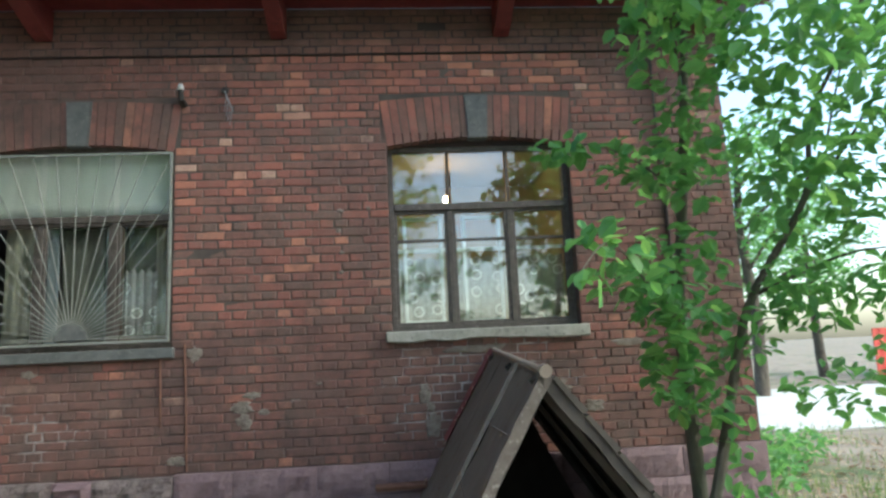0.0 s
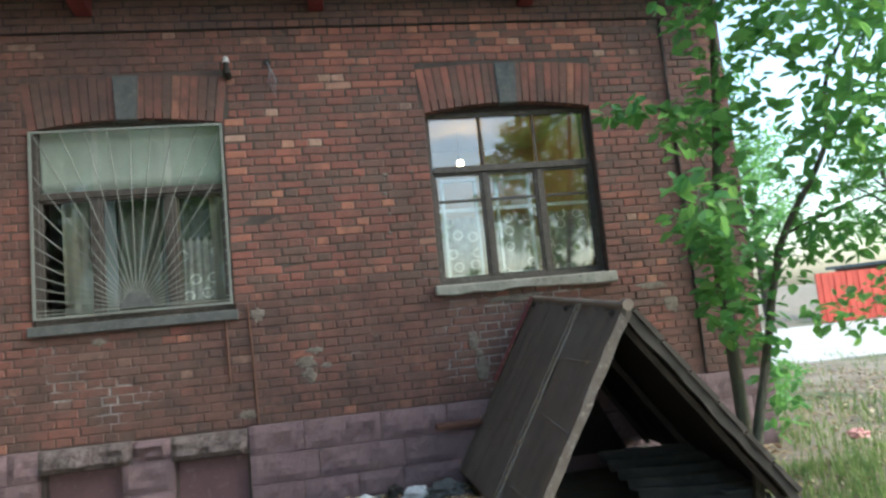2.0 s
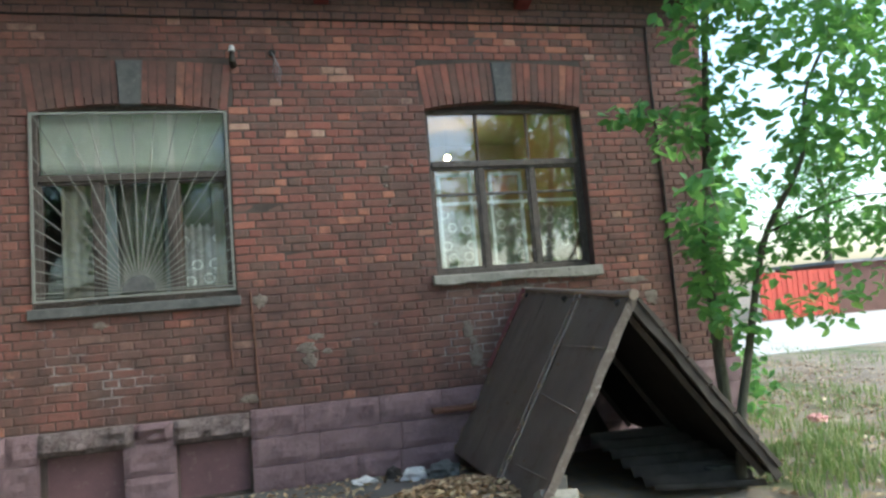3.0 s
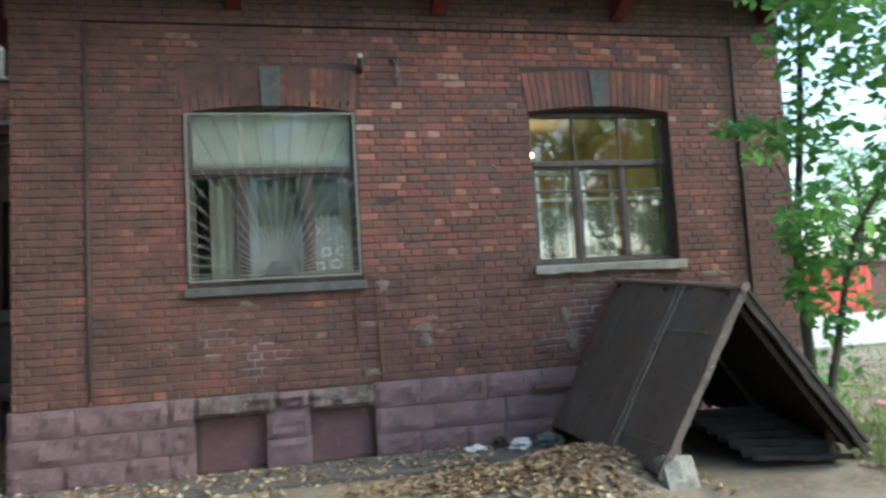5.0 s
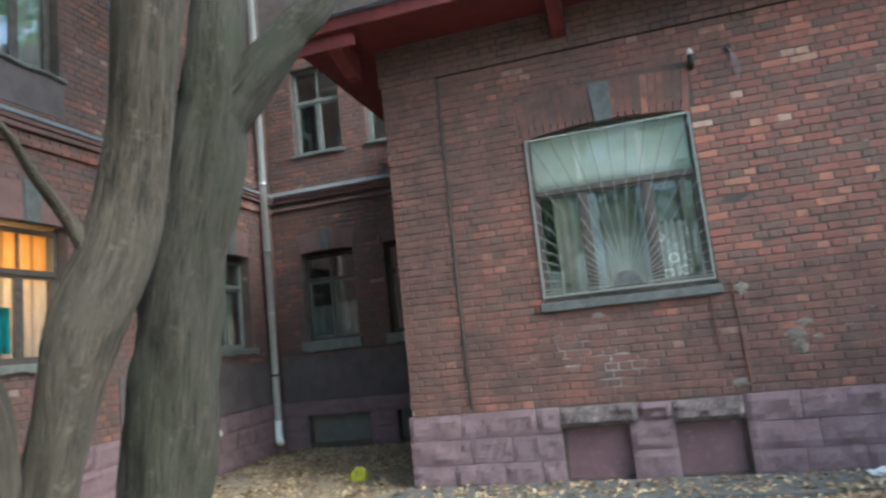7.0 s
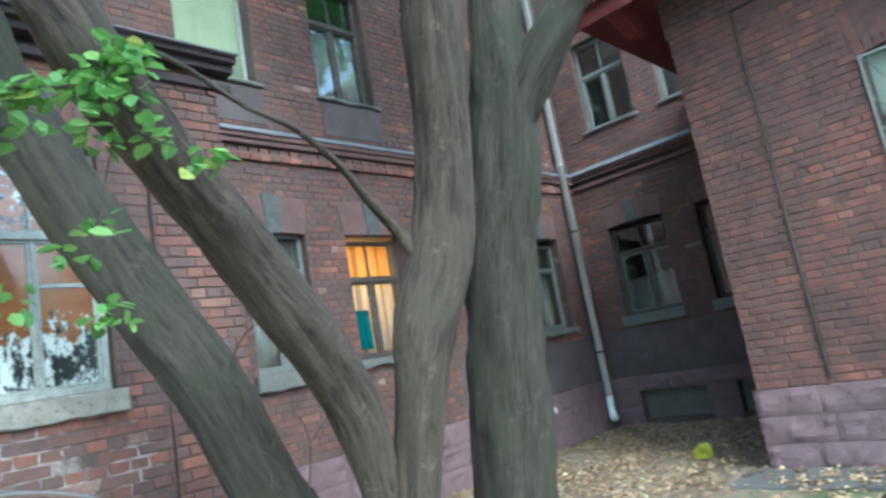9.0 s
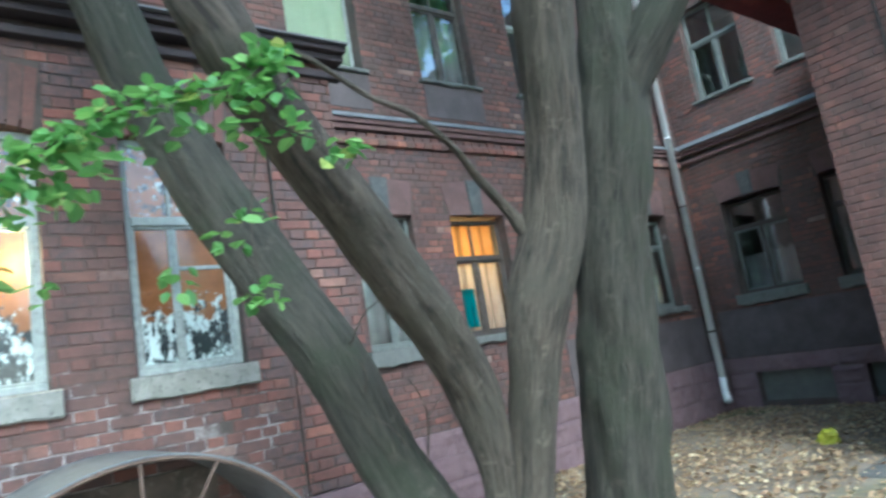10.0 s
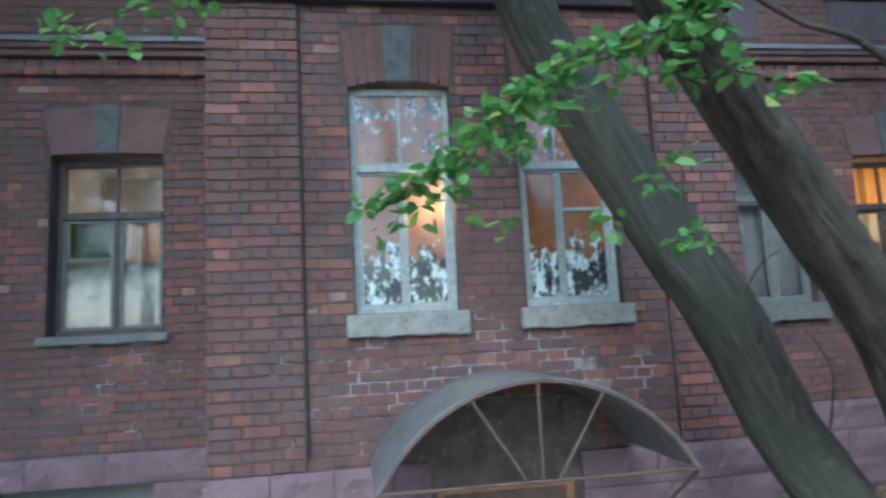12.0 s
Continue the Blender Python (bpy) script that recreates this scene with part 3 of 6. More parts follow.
def stone_mesh(w, h, seed, rough=0.03):
    """A rock-faced block: rough front, flat sides."""
    bm = bmesh.new()
    nx, nz = max(4, int(w / 0.06)), max(4, int(h / 0.06))
    grid = []
    for i in range(nx + 1):
        col = []
        for k in range(nz + 1):
            x, z = w * (i / nx - 0.5), h * (k / nz - 0.5)
            edge = min(min(i, nx - i) / nx * w, min(k, nz - k) / nz * h)
            q = Vector((x * 4 + seed * 7.3, z * 5, seed))
            y = -rough * (0.5 + 0.9 * noise.noise(q) + 0.5 * noise.noise(q * 2.6)) * min(1, edge / 0.04 + 0.12)
            col.append(bm.verts.new((x, y, z)))
        grid.append(col)
    for i in range(nx):
        for k in range(nz):
            bm.faces.new((grid[i][k], grid[i + 1][k], grid[i + 1][k + 1], grid[i][k + 1]))
    rim = [grid[i][0] for i in range(nx + 1)] + [grid[nx][k] for k in range(1, nz + 1)] + [grid[i][nz] for i in range(nx - 1, -1, -1)] + [grid[0][k] for k in range(nz - 1, 0, -1)]
    back = [bm.verts.new((v.co.x, 0.12, v.co.z)) for v in rim]
    for k in range(len(rim)):
        j = (k + 1) % len(rim)
        bm.faces.new((rim[j], rim[k], back[k], back[j]))
    return bm


def plinth(wall, u0, u1, rows, holes, seed, out=0.05):
    """Courses of rock-faced blocks, each one a piece."""
    rng = random.Random(seed)
    for za, zb in rows:
        u = u0
        while u < u1 - 0.02:
            w = rng.uniform(0.42, 0.95)
            e = u + w
            if u1 - e < 0.3:
                e = u1
            for a, b, c, d in holes:
                if c < (za + zb) / 2 < d:
                    if a <= u < b:
                        u = e = b
                    elif u < a < e + 0.15:
                        e = a
            if e - u > 0.05:
                ob = part("plinth_stone", stone_mesh(e - u - 0.008, zb - za - 0.008, rng.random() * 50, 0.036), M_STONE, wall)
                ob.matrix_basis = pose((u + e) / 2, -out, (za + zb) / 2)
                u = e
            elif e > u:
                u = e


# ---------------------------------------------------------------- ground
def ground_height(x, y):
    h = 0.015 * noise.noise(Vector((x * 0.9, y * 0.9, 0))) + 0.03 * noise.noise(Vector((x * 0.25, y * 0.25, 3)))
    h += 0.34 * math.exp(-(((x + 2.35) / 0.9) ** 2 + ((y - 4.5) / 0.75) ** 2))
    h += 0.12 * math.exp(-(((x - 1.6) / 1.2) ** 2 + ((y - 4.4) / 1.2) ** 2))
    return h


def make_ground():
    def ticks(lo, a, b, hi, step):
        out = [a + i * step for i in range(int((b - a) / step) + 1)]
        x, s = out[0], step
        while x > lo:
            s *= 1.5
            x -= s
            out.insert(0, x)
        x, s = out[-1], step
        while x < hi:
            s *= 1.5
            x += s
            out.append(x)
        return out
    xs, ys = ticks(-900, -13, 8, 900, 0.15), ticks(-900, -5, 11, 900, 0.15)
    bm = bmesh.new()
    grid = [[bm.verts.new((x, y, ground_height(x, y) if abs(x) < 30 and abs(y) < 30 else 0)) for y in ys] for x in xs]
    for i in range(len(xs) - 1):
        for k in range(len(ys) - 1):
            bm.faces.new((grid[i][k], grid[i + 1][k], grid[i + 1][k + 1], grid[i][k + 1]))
    a = Mat("soil", 0.95)
    c = a.mix(a.mask(a.noise(1.2, 5), 0.4, 0.6), (0.165, 0.138, 0.108), (0.28, 0.24, 0.19))
    c = a.mix(a.mask(a.noise(9, 6, 0.7), 0.5, 0.62), c, (0.3, 0.22, 0.12))
    c = a.mix(a.mask(a.noise(0.35, 3), 0.56, 0.66), c, (0.1, 0.13, 0.05))
    a.colour(c).bump(a.noise(22, 6, 0.7), 0.8, 0.03)
    ob = part("ground", bm, a.m, smooth=True)
    return tagged(ob, "bare brown soil with dead leaves and thin grass", "ground", kind="structure")


make_ground()

# ---------------------------------------------------------------- walls
OPEN_A = [(-6.22, -4.23, 2.14, 4.26), (-1.98, 0.02, 2.14, 4.26)]
ARCH_A = [(-6.28, -4.17, 4.26, 4.8), (-2.04, 0.08, 4.26, 4.8)]
VENTS_A = [(-6.15, -5.42, 0.06, 0.64), (-4.9, -4.19, 0.06, 0.62)]
wall_a = core("wall_front", WALL_A, -8.05, 1.83, 0, 5.82,
              [(-6.22, -4.23, 2.14, 4.35), (-1.98, 0.02, 2.14, 4.35)] + VENTS_A, 0.45)
tagged(wall_a, "weathered red brick wall in English bond with sooty patches", "wall", kind="structure")

DOOR_BAY = (-1.3, -0.15, 0.0, 0.68)
wall_bay = core("wall_bay", BAY, -3.07, 1.55, 0, 5.1, [(-1.9, -1.03, 2.1, 4.12), (-0.45, 0.41, 2.1, 4.12), DOOR_BAY], 0.45)
tagged(wall_bay, "dark red brick projecting bay with two window openings", "wall", kind="structure")
bay_side = part("bay_sides", boxes((-3.07, -2.65, 0.45, 1.46, 0, 5.1), (1.13, 1.55, 0.45, 1.46, 0, 5.1), (-3.0, 1.5, 0.05, 1.46, 5.1, 5.25)), M_MORTAR, m=BAY)
tagged(bay_side, "brick side walls and top of the projecting bay", "wall", kind="structure")

LOW_B = [(-4.88, -3.8, 2.08, 3.92), (2.5, 3.4, 2.06, 3.8), (4.05, 5.1, 2.06, 3.8), (8.2, 9.25, 2.06, 3.8)]
UP_B = [(1.95, 3.0, 5.82, 7.8), (4.0, 5.03, 5.82, 7.8), (5.95, 6.95, 5.82, 7.8), (8.2, 9.2, 5.82, 7.8)]
VENT_B = [(-5.3, -3.85, 0.1, 0.66)]
wall_b = core("wall_side", WALL_B, -9.0, 10.65, 0, 10.2, LOW_B + UP_B + VENT_B, 0.45)
tagged(wall_b, "tall dark red brick wall with sills, arches and a cornice", "wall", kind="structure")

LOW_C = [(-11.5, -10.35, 2.08, 3.86), (-9.7, -8.6, 2.08, 3.86)]
UP_C = [(-11.45, -10.38, 5.9, 7.75), (-9.82, -8.75, 5.9, 7.75)]
VENT_C = [(-11.56, -10.24, 0.1, 0.64), (-9.7, -8.5, 0.1, 0.64)]
wall_c = core("wall_back", WALL_C, -12.1, 2.2, 0, 10.2, LOW_C + UP_C + VENT_C, 0.45)
tagged(wall_c, "dark brick wall at the back of the recess", "wall", kind="structure")

# the wing behind the front wall
wing = part("wing_sides", boxes((-8.05, -7.6, 0.46, 3.79, 0, 5.82), (1.4, 1.83, 0.46, 3.79, 0, 5.82)), M_MORTAR, m=WALL_A)
tagged(wing, "brick side walls of the low wing", "wall", kind="structure")
bricks_side = brickwork(wing, WALL_A, 6.9, 10.2, 0.9, 5.8, [], None, (M_BRICK, M_BRICKS), 9)
bricks_side.matrix_basis = WALL_A.inverted() @ pose(1.83, 0, 0, 0, 0, 90)

# ---------------------------------------------------------------- windows
def rect_frame(u0, u1, z0, z1, y0, y1, w):
    """Four bars round an opening."""
    return [(u0, u1, y0, y1, z0, z0 + w), (u0, u1, y0, y1, z1 - w, z1), (u0, u0 + w, y0, y1, z0 + w, z1 - w), (u1 - w, u1, y0, y1, z0 + w, z1 - w)]


def window(n, m, u0, u1, z0, z1, paint, cols, transom, glass, label, deep=0.14, subs=(), thick=0.055, sashes=None, room=None, sill=None, room_depth=1.6, glass_low=None, bars=True, post=0.03, stile=0.032):
    """A wooden window in an opening: frame, transom, posts, sashes, panes, sill, and the room behind it.
    cols: u of the posts between; transom: z of the cross bar; subs: (column, z) of small bars."""
    w = thing("window_%d" % n, m, label, "window", kind="structure")
    part("window_frame", boxes(*rect_frame(u0, u1, z0, z1, deep, deep + 0.09, thick), bevel=0.006), paint, w)
    us = [u0 + thick, *cols, u1 - thick]
    if transom:
        part("transom", boxes((u0 + thick, u1 - thick, deep - 0.015, deep + 0.075, transom - 0.04, transom + 0.04), bevel=0.008), paint, w)
    for c in cols:
        part("post", boxes((c - post, c + post, deep + 0.002, deep + 0.07, z0 + thick, (transom or z1) - 0.04), bevel=0.006), paint, w)
        if transom and bars:
            part("glazing_bar", boxes((c - 0.014, c + 0.014, deep + 0.01, deep + 0.06, transom + 0.04, z1 - thick), bevel=0.004), paint, w)
    for i, (a, b) in enumerate(zip(us, us[1:])):
        a2, b2 = a + (post if i else 0), b - (post if i < len(us) - 2 else 0)
        top = (transom or z1) - 0.04 if transom else z1 - thick
        sash = part("sash", boxes(*rect_frame(a2, b2, z0 + thick, top, deep + 0.012, deep + 0.055, stile), bevel=0.004), sashes or paint, w)
        for c, z in subs:
            if c == i:
                part("small_bar", boxes((a2 + 0.03, b2 - 0.03, deep + 0.014, deep + 0.05, z - 0.016, z + 0.016), bevel=0.003), sashes or paint, sash)
        g = part("pane", boxes((a2 + stile - 0.003, b2 - stile + 0.003, deep + 0.03, deep + 0.034, z0 + thick + stile - 0.003, top - stile + 0.003)), glass_low or glass, sash)
        g.visible_shadow = False
        if transom:
            g = part("pane", boxes((a2, b2, deep + 0.03, deep + 0.034, transom + 0.04, z1 - thick)), glass, w)
            g.visible_shadow = False
    if sill:
        bm = boxes((u0 - 0.07, u1 + 0.07, -sill[0], deep + 0.02, z0 - sill[1], z0), bevel=0.012)
        bmesh.ops.subdivide_edges(bm, edges=[e for e in bm.edges if e.calc_length() > 0.5], cuts=14)
        for v in bm.verts:
            if v.co.y < -0.01:
                v.co.y += 0.02 * noise.noise(v.co * 9)
                v.co.z += 0.035 * noise.noise(v.co * 6 + Vector((5, 0, 0))) if v.co.z < z0 - sill[1] / 2 else -0.006
        part("window_sill", bm, sill[2], w)
    if room:
        back = 0.45 + room_depth
        e = 0.35
        bm = bmesh.new()
        q = lambda *ps: bm.faces.new([bm.verts.new(p) for p in ps])
        a, b, c, d = u0 - e, u1 + e, z0 - 0.7, z1 + 0.4
        q((a, back, c), (b, back, c), (b, back, d), (a, back, d))
        q((a, 0.46, c), (a, back, c), (a, back, d), (a, 0.46, d))
        q((b, 0.46, c), (b, 0.46, d), (b, back, d), (b, back, c))
        q((a, 0.46, c), (b, 0.46, c), (b, back, c), (a, back, c))
        q((a, 0.46, d), (a, back, d), (b, back, d), (b, 0.46, d))
        part("room_lining", bm, room, w)
    return w


def cloth(name, m, u0, u1, z0, z1, y, material, label, folds=9, amp=0.02, scallop=0.0, category="curtain", sheer=False):
    """A hanging cloth with folds, thin but solid."""
    bm = bmesh.new()
    n = folds * 8
    rows = 5
    grid = [[bm.verts.new((u0 + (u1 - u0) * i / n,
                           y + amp * math.sin(i / n * folds * 2 * math.pi + 0.6 * math.sin(i * 0.7)) * (0.5 + 0.5 * k / rows),
                           z1 - (z1 - z0) * k / rows - (scallop * abs(math.sin(i / n * folds * math.pi)) if k == 0 else 0))) for k in range(rows + 1)] for i in range(n + 1)]
    for i in range(n):
        for k in range(rows):
            bm.faces.new((grid[i][k], grid[i][k + 1], grid[i + 1][k + 1], grid[i + 1][k]))
    if not sheer:
        bmesh.ops.solidify(bm, geom=bm.faces[:], thickness=0.003)
    ob = part(name, bm, material, m=m, smooth=True)
    return tagged(ob, label, category)


def bulb(m, u, y, z, watts, col, label, size=0.05):
    b = thing("light_bulb", m @ pose(u, y, z), label, "lamp")
    bm = bmesh.new()
    bmesh.ops.create_uvsphere(bm, u_segments=12, v_segments=8, radius=size)
    part("globe", bm, M_BULB, b, smooth=True)
    bm = bmesh.new()
    tube(bm, [(0, 0, size * 0.8), (0, 0, size + 0.06)], [0.018, 0.018], 8)
    tube(bm, [(0, 0, size + 0.06), (0, 0, size + 0.5)], [0.004, 0.004], 6)
    part("socket", bm, M_FRAME_D, b)
    lamp = new("bulb_light", bpy.data.lights.new("bulb_light", "POINT"))
    lamp.data.energy, lamp.data.color, lamp.data.shadow_soft_size = watts * UNIT ** 2, col, size * UNIT
    lamp.matrix_basis = m @ pose(u, y - size - 0.02, z - size - 0.02)
    return b


SILL = (0.07, 0.12, M_SILL)
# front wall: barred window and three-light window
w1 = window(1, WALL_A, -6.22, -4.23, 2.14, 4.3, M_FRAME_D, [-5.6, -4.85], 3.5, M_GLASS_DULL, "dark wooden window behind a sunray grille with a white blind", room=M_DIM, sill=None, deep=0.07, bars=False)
cloth("roller_blind", WALL_A, -6.16, -4.29, 3.53, 4.22, 0.135, M_BLIND, "pale greenish white roller blind half lowered", 9, 0.002, category="blind")
cloth("curtain", WALL_A, -5.98, -5.6, 2.2, 3.5, 0.17, M_CURTAIN, "beige curtain hanging behind dusty glass", 3, 0.02)
cloth("curtain", WALL_A, -5.42, -4.98, 2.2, 3.42, 0.2, M_OLIVE, "flat olive-grey cloth hanging behind dusty glass", 2, 0.006)
cloth("curtain", WALL_A, -4.46, -4.29, 2.26, 3.42, 0.19, M_CURTAIN, "beige curtain hanging behind dusty glass", 2, 0.015)
cloth("lace_curtain", WALL_A, -4.76, -4.44, 2.28, 2.98, 0.18, M_LACE, "crumpled white net curtain in a brown casement", 4, 0.018, 0.05, sheer=True)
# This cloth's colour paints the greenish reflection of the casement pane.
cloth("curtain", WALL_A, -4.78, -4.28, 2.9, 3.44, 0.23, M_OLIVE, "olive-grey cloth standing in for a greenish reflection in a casement", 2, 0.006)
for a, b in ((-5.58, -5.44), (-4.96, -4.83)):
    part("inner_post", boxes((a, b, 0.155, 0.185, 2.2, 3.46), bevel=0.006), M_POST, w1, "blue-grey painted inner post")
part("inner_casement", boxes(*rect_frame(-4.82, -4.28, 2.22, 3.46, 0.125, 0.15, 0.05), bevel=0.004), M_WOOD, w1, "brown wooden casement")
w2 = window(2, WALL_A, -1.98, 0.02, 2.2, 4.22, M_FRAME_D, [-1.32, -0.66], 3.54, M_GLASS, "three-light wooden window with lace curtains and a lit room", deep=0.13,
            subs=[(0, 3.17), (1, 3.17), (2, 3.17)], room=M_ROOM_T, sill=SILL, room_depth=3.0)
# The lintel's near-black paints the shade under the arch.
part("lintel", boxes((-1.976, 0.016, 0.135, 0.4, 4.222, 4.346), bevel=0.006), M_DARK, w2, "near-black lintel over the frame, coloured for shade")
part("vent_board", boxes((-1.24, -0.78, 0.33, 0.35, 3.2, 3.42), bevel=0.004), M_BOARD, w2, "rust-brown board behind the small vent pane")
part("inner_sash", boxes(*[r for c in (-1.42, -0.76) for r in rect_frame(c - 0.42, c + 0.02, 2.27, 3.46, 0.27, 0.31, 0.04)], (-1.9, 0.0, 0.275, 0.3, 3.06, 3.1), bevel=0.004), M_INNER, w2, "white painted inner casements")
for a, b in ((-1.9, -1.42), (-1.29, -0.76), (-0.63, -0.04)):
    cloth("lace_curtain", WALL_A, a, b, 2.26, 3.02, 0.36, M_LACE, "short white lace curtain with ring pattern", 4, 0.015, 0.03, sheer=True)
bulb(WALL_A, -1.17, 2.28, 4.14, 7, (1.0, 0.68, 0.36), "bare warm light bulb hanging in a room", 0.045)

# bay windows
w3 = window(3, BAY, -1.9, -1.03, 2.1, 4.06, M_FRAME_W, [-1.47], 3.35, M_GLASS_F, "white window with peeling paint, flaked glass and painted-in reflections", deep=0.1, thick=0.06, room=M_ORANGE, sill=(0.06, 0.19, M_SILL), room_depth=0.8, post=0.012, stile=0.024)
w4 = window(4, BAY, -0.45, 0.41, 2.1, 4.06, M_FRAME_W, [-0.08], 3.35, M_GLASS_F, "white window with peeling paint, flaked glass and painted-in reflections", deep=0.1, thick=0.06, subs=[(1, 2.95)], room=M_ORANGE, sill=(0.06, 0.19, M_SILL), room_depth=0.8, post=0.012, stile=0.024)
bulb(BAY, -1.2, 0.27, 3.13, 9, (1.0, 0.75, 0.36), "bare warm light bulb behind a bay window", 0.07)
# Unseen bulb added to warm the second bay window from inside.
bulb(BAY, -0.02, 0.9, 3.6, 2, (1.0, 0.6, 0.25), "warm light bulb added behind the second bay window", 0.04)
# side wall, ground floor
w5 = window(5, WALL_B, -4.88, -3.8, 2.08, 3.88, M_FRAME_D, [-4.3], 3.3, M_GLASS_DULL, "wooden window with white curtains and a warm room", deep=0.2, subs=[(0, 2.85)], room=M_LILAC, sill=(0.07, 0.1, M_SILL_M), room_depth=2.0, sashes=M_FRAME_G)
cloth("curtain", WALL_B, -4.82, -4.32, 2.12, 2.84, 0.34, M_FLORAL, "short white curtain with grey flowers across the lower panes", 3, 0.015)
cloth("curtain", WALL_B, -4.27, -3.86, 2.12, 2.82, 0.34, M_FLORAL, "short white curtain with grey flowers across the lower panes", 3, 0.015)
# Dark cloth added so that this pane stays unlit.
cloth("curtain", WALL_B, -4.82, -4.32, 2.86, 3.28, 0.36, M_DIM, "dark cloth added to darken a middle pane", 2, 0.01)
cloth("curtain", WALL_B, -4.27, -3.84, 2.8, 3.28, 0.38, M_TAN, "tan striped curtain glowing in lamp light", 6, 0.015, sheer=True)
bulb(WALL_B, -4.1, 1.6, 3.5, 7, (1.0, 0.7, 0.42), "warm light bulb in a ground floor room", 0.05)
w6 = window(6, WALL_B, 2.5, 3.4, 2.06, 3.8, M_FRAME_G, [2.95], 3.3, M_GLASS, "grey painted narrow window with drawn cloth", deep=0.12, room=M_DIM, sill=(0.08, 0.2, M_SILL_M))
cloth("curtain", WALL_B, 2.52, 3.38, 2.1, 3.75, 0.25, M_WHITECLOTH, "grey-white cloth drawn behind a narrow window", 5, 0.01)
w7 = window(7, WALL_B, 4.05, 5.1, 2.06, 3.74, M_FRAME_D, [4.55], 3.18, M_GLASS, "window lit orange from inside with striped curtain", deep=0.18, room=M_ORANGE, sill=(0.08, 0.12, M_SILL_M), room_depth=1.2)
cloth("curtain", WALL_B, 4.12, 5.0, 3.12, 3.68, 0.255, M_AMBER, "orange curtain glowing in lamp light", 7, 0.018, sheer=True)
cloth("curtain", WALL_B, 4.12, 5.0, 2.1, 3.11, 0.26, M_PALE, "pale pinkish curtain across the lower panes", 7, 0.018, sheer=True)
cloth("towel", WALL_B, 4.2, 4.45, 2.2, 2.75, 0.225, M_TEAL, "teal cloth hanging behind window glass", 2, 0.02, category="towel")
bulb(WALL_B, 4.5, 1.0, 3.3, 15, (1.0, 0.6, 0.2), "warm light bulb behind an orange curtain", 0.05)
w8 = window(8, WALL_B, 8.2, 9.25, 2.06, 3.7, M_FRAME_G, [8.7], 3.2, M_GLASS, "grey painted window in the dark recess", deep=0.18, room=M_DIM, sill=(0.08, 0.12, M_SILL_M))
# side wall, upper floor
cloth("curtain", WALL_B, 2.0, 2.95, 5.9, 7.7, 0.215, M_GREENROOM, "pale green cloth filling an upper window", 3, 0.01)
w9 = window(9, WALL_B, 1.95, 3.0, 5.82, 7.8, M_FRAME_W, [], None, M_GLASS, "upper window with a pale green reveal", deep=0.2, room=M_GREENROOM, sill=(0.06, 0.06, M_SILL_M))
w10 = window(10, WALL_B, 4.0, 5.03, 5.82, 7.8, M_FRAME_D, [4.5], 7.1, M_GLASS, "upper dark wooden window with pale curtains", deep=0.15, room=M_PLASTER, sill=(0.06, 0.06, M_SILL_M))
cloth("curtain", WALL_B, 4.05, 4.98, 5.9, 7.0, 0.23, M_WHITECLOTH, "white curtain behind an upper window", 5, 0.02)
w11 = window(11, WALL_B, 5.95, 6.95, 5.82, 7.8, M_FRAME_W, [6.4], 7.1, M_GLASS, "upper white wooden window", deep=0.12, room=M_DIM, sill=(0.06, 0.06, M_SILL_M))
w12 = window(12, WALL_B, 8.2, 9.2, 5.82, 7.8, M_FRAME_W, [8.7], 7.1, M_GLASS, "upper white wooden window", deep=0.12, room=M_DIM, sill=(0.06, 0.06, M_SILL_M))
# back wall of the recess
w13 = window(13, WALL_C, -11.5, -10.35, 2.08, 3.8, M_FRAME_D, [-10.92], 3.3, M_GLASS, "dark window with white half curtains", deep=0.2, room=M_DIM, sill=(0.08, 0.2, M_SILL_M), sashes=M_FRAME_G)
cloth("curtain", WALL_C, -11.44, -10.96, 2.12, 2.78, 0.34, M_WHITECLOTH, "white half curtain behind a dark window", 3, 0.015)
cloth("curtain", WALL_C, -10.88, -10.4, 2.12, 2.85, 0.34, M_WHITECLOTH, "white half curtain behind a dark window", 3, 0.015, 0.08)
w14 = window(14, WALL_C, -9.7, -8.6, 2.08, 3.8, M_FRAME_D, [-9.15], 3.3, M_GLASS, "dark window half hidden by the wing", deep=0.2, room=M_DIM, sill=(0.08, 0.2, M_SILL_M))
w15 = window(15, WALL_C, -11.45, -10.38, 5.9, 7.75, M_FRAME_G, [-10.92], 7.05, M_GLASS, "upper dark window with pale frame", deep=0.15, room=M_DIM, sill=(0.06, 0.06, M_SILL_M), sashes=M_FRAME_G)
w16 = window(16, WALL_C, -9.82, -8.75, 5.9, 7.75, M_FRAME_G, [-9.3], 7.05, M_GLASS, "upper window half hidden by the eave", deep=0.15, room=M_DIM, sill=(0.06, 0.06, M_SILL_M))

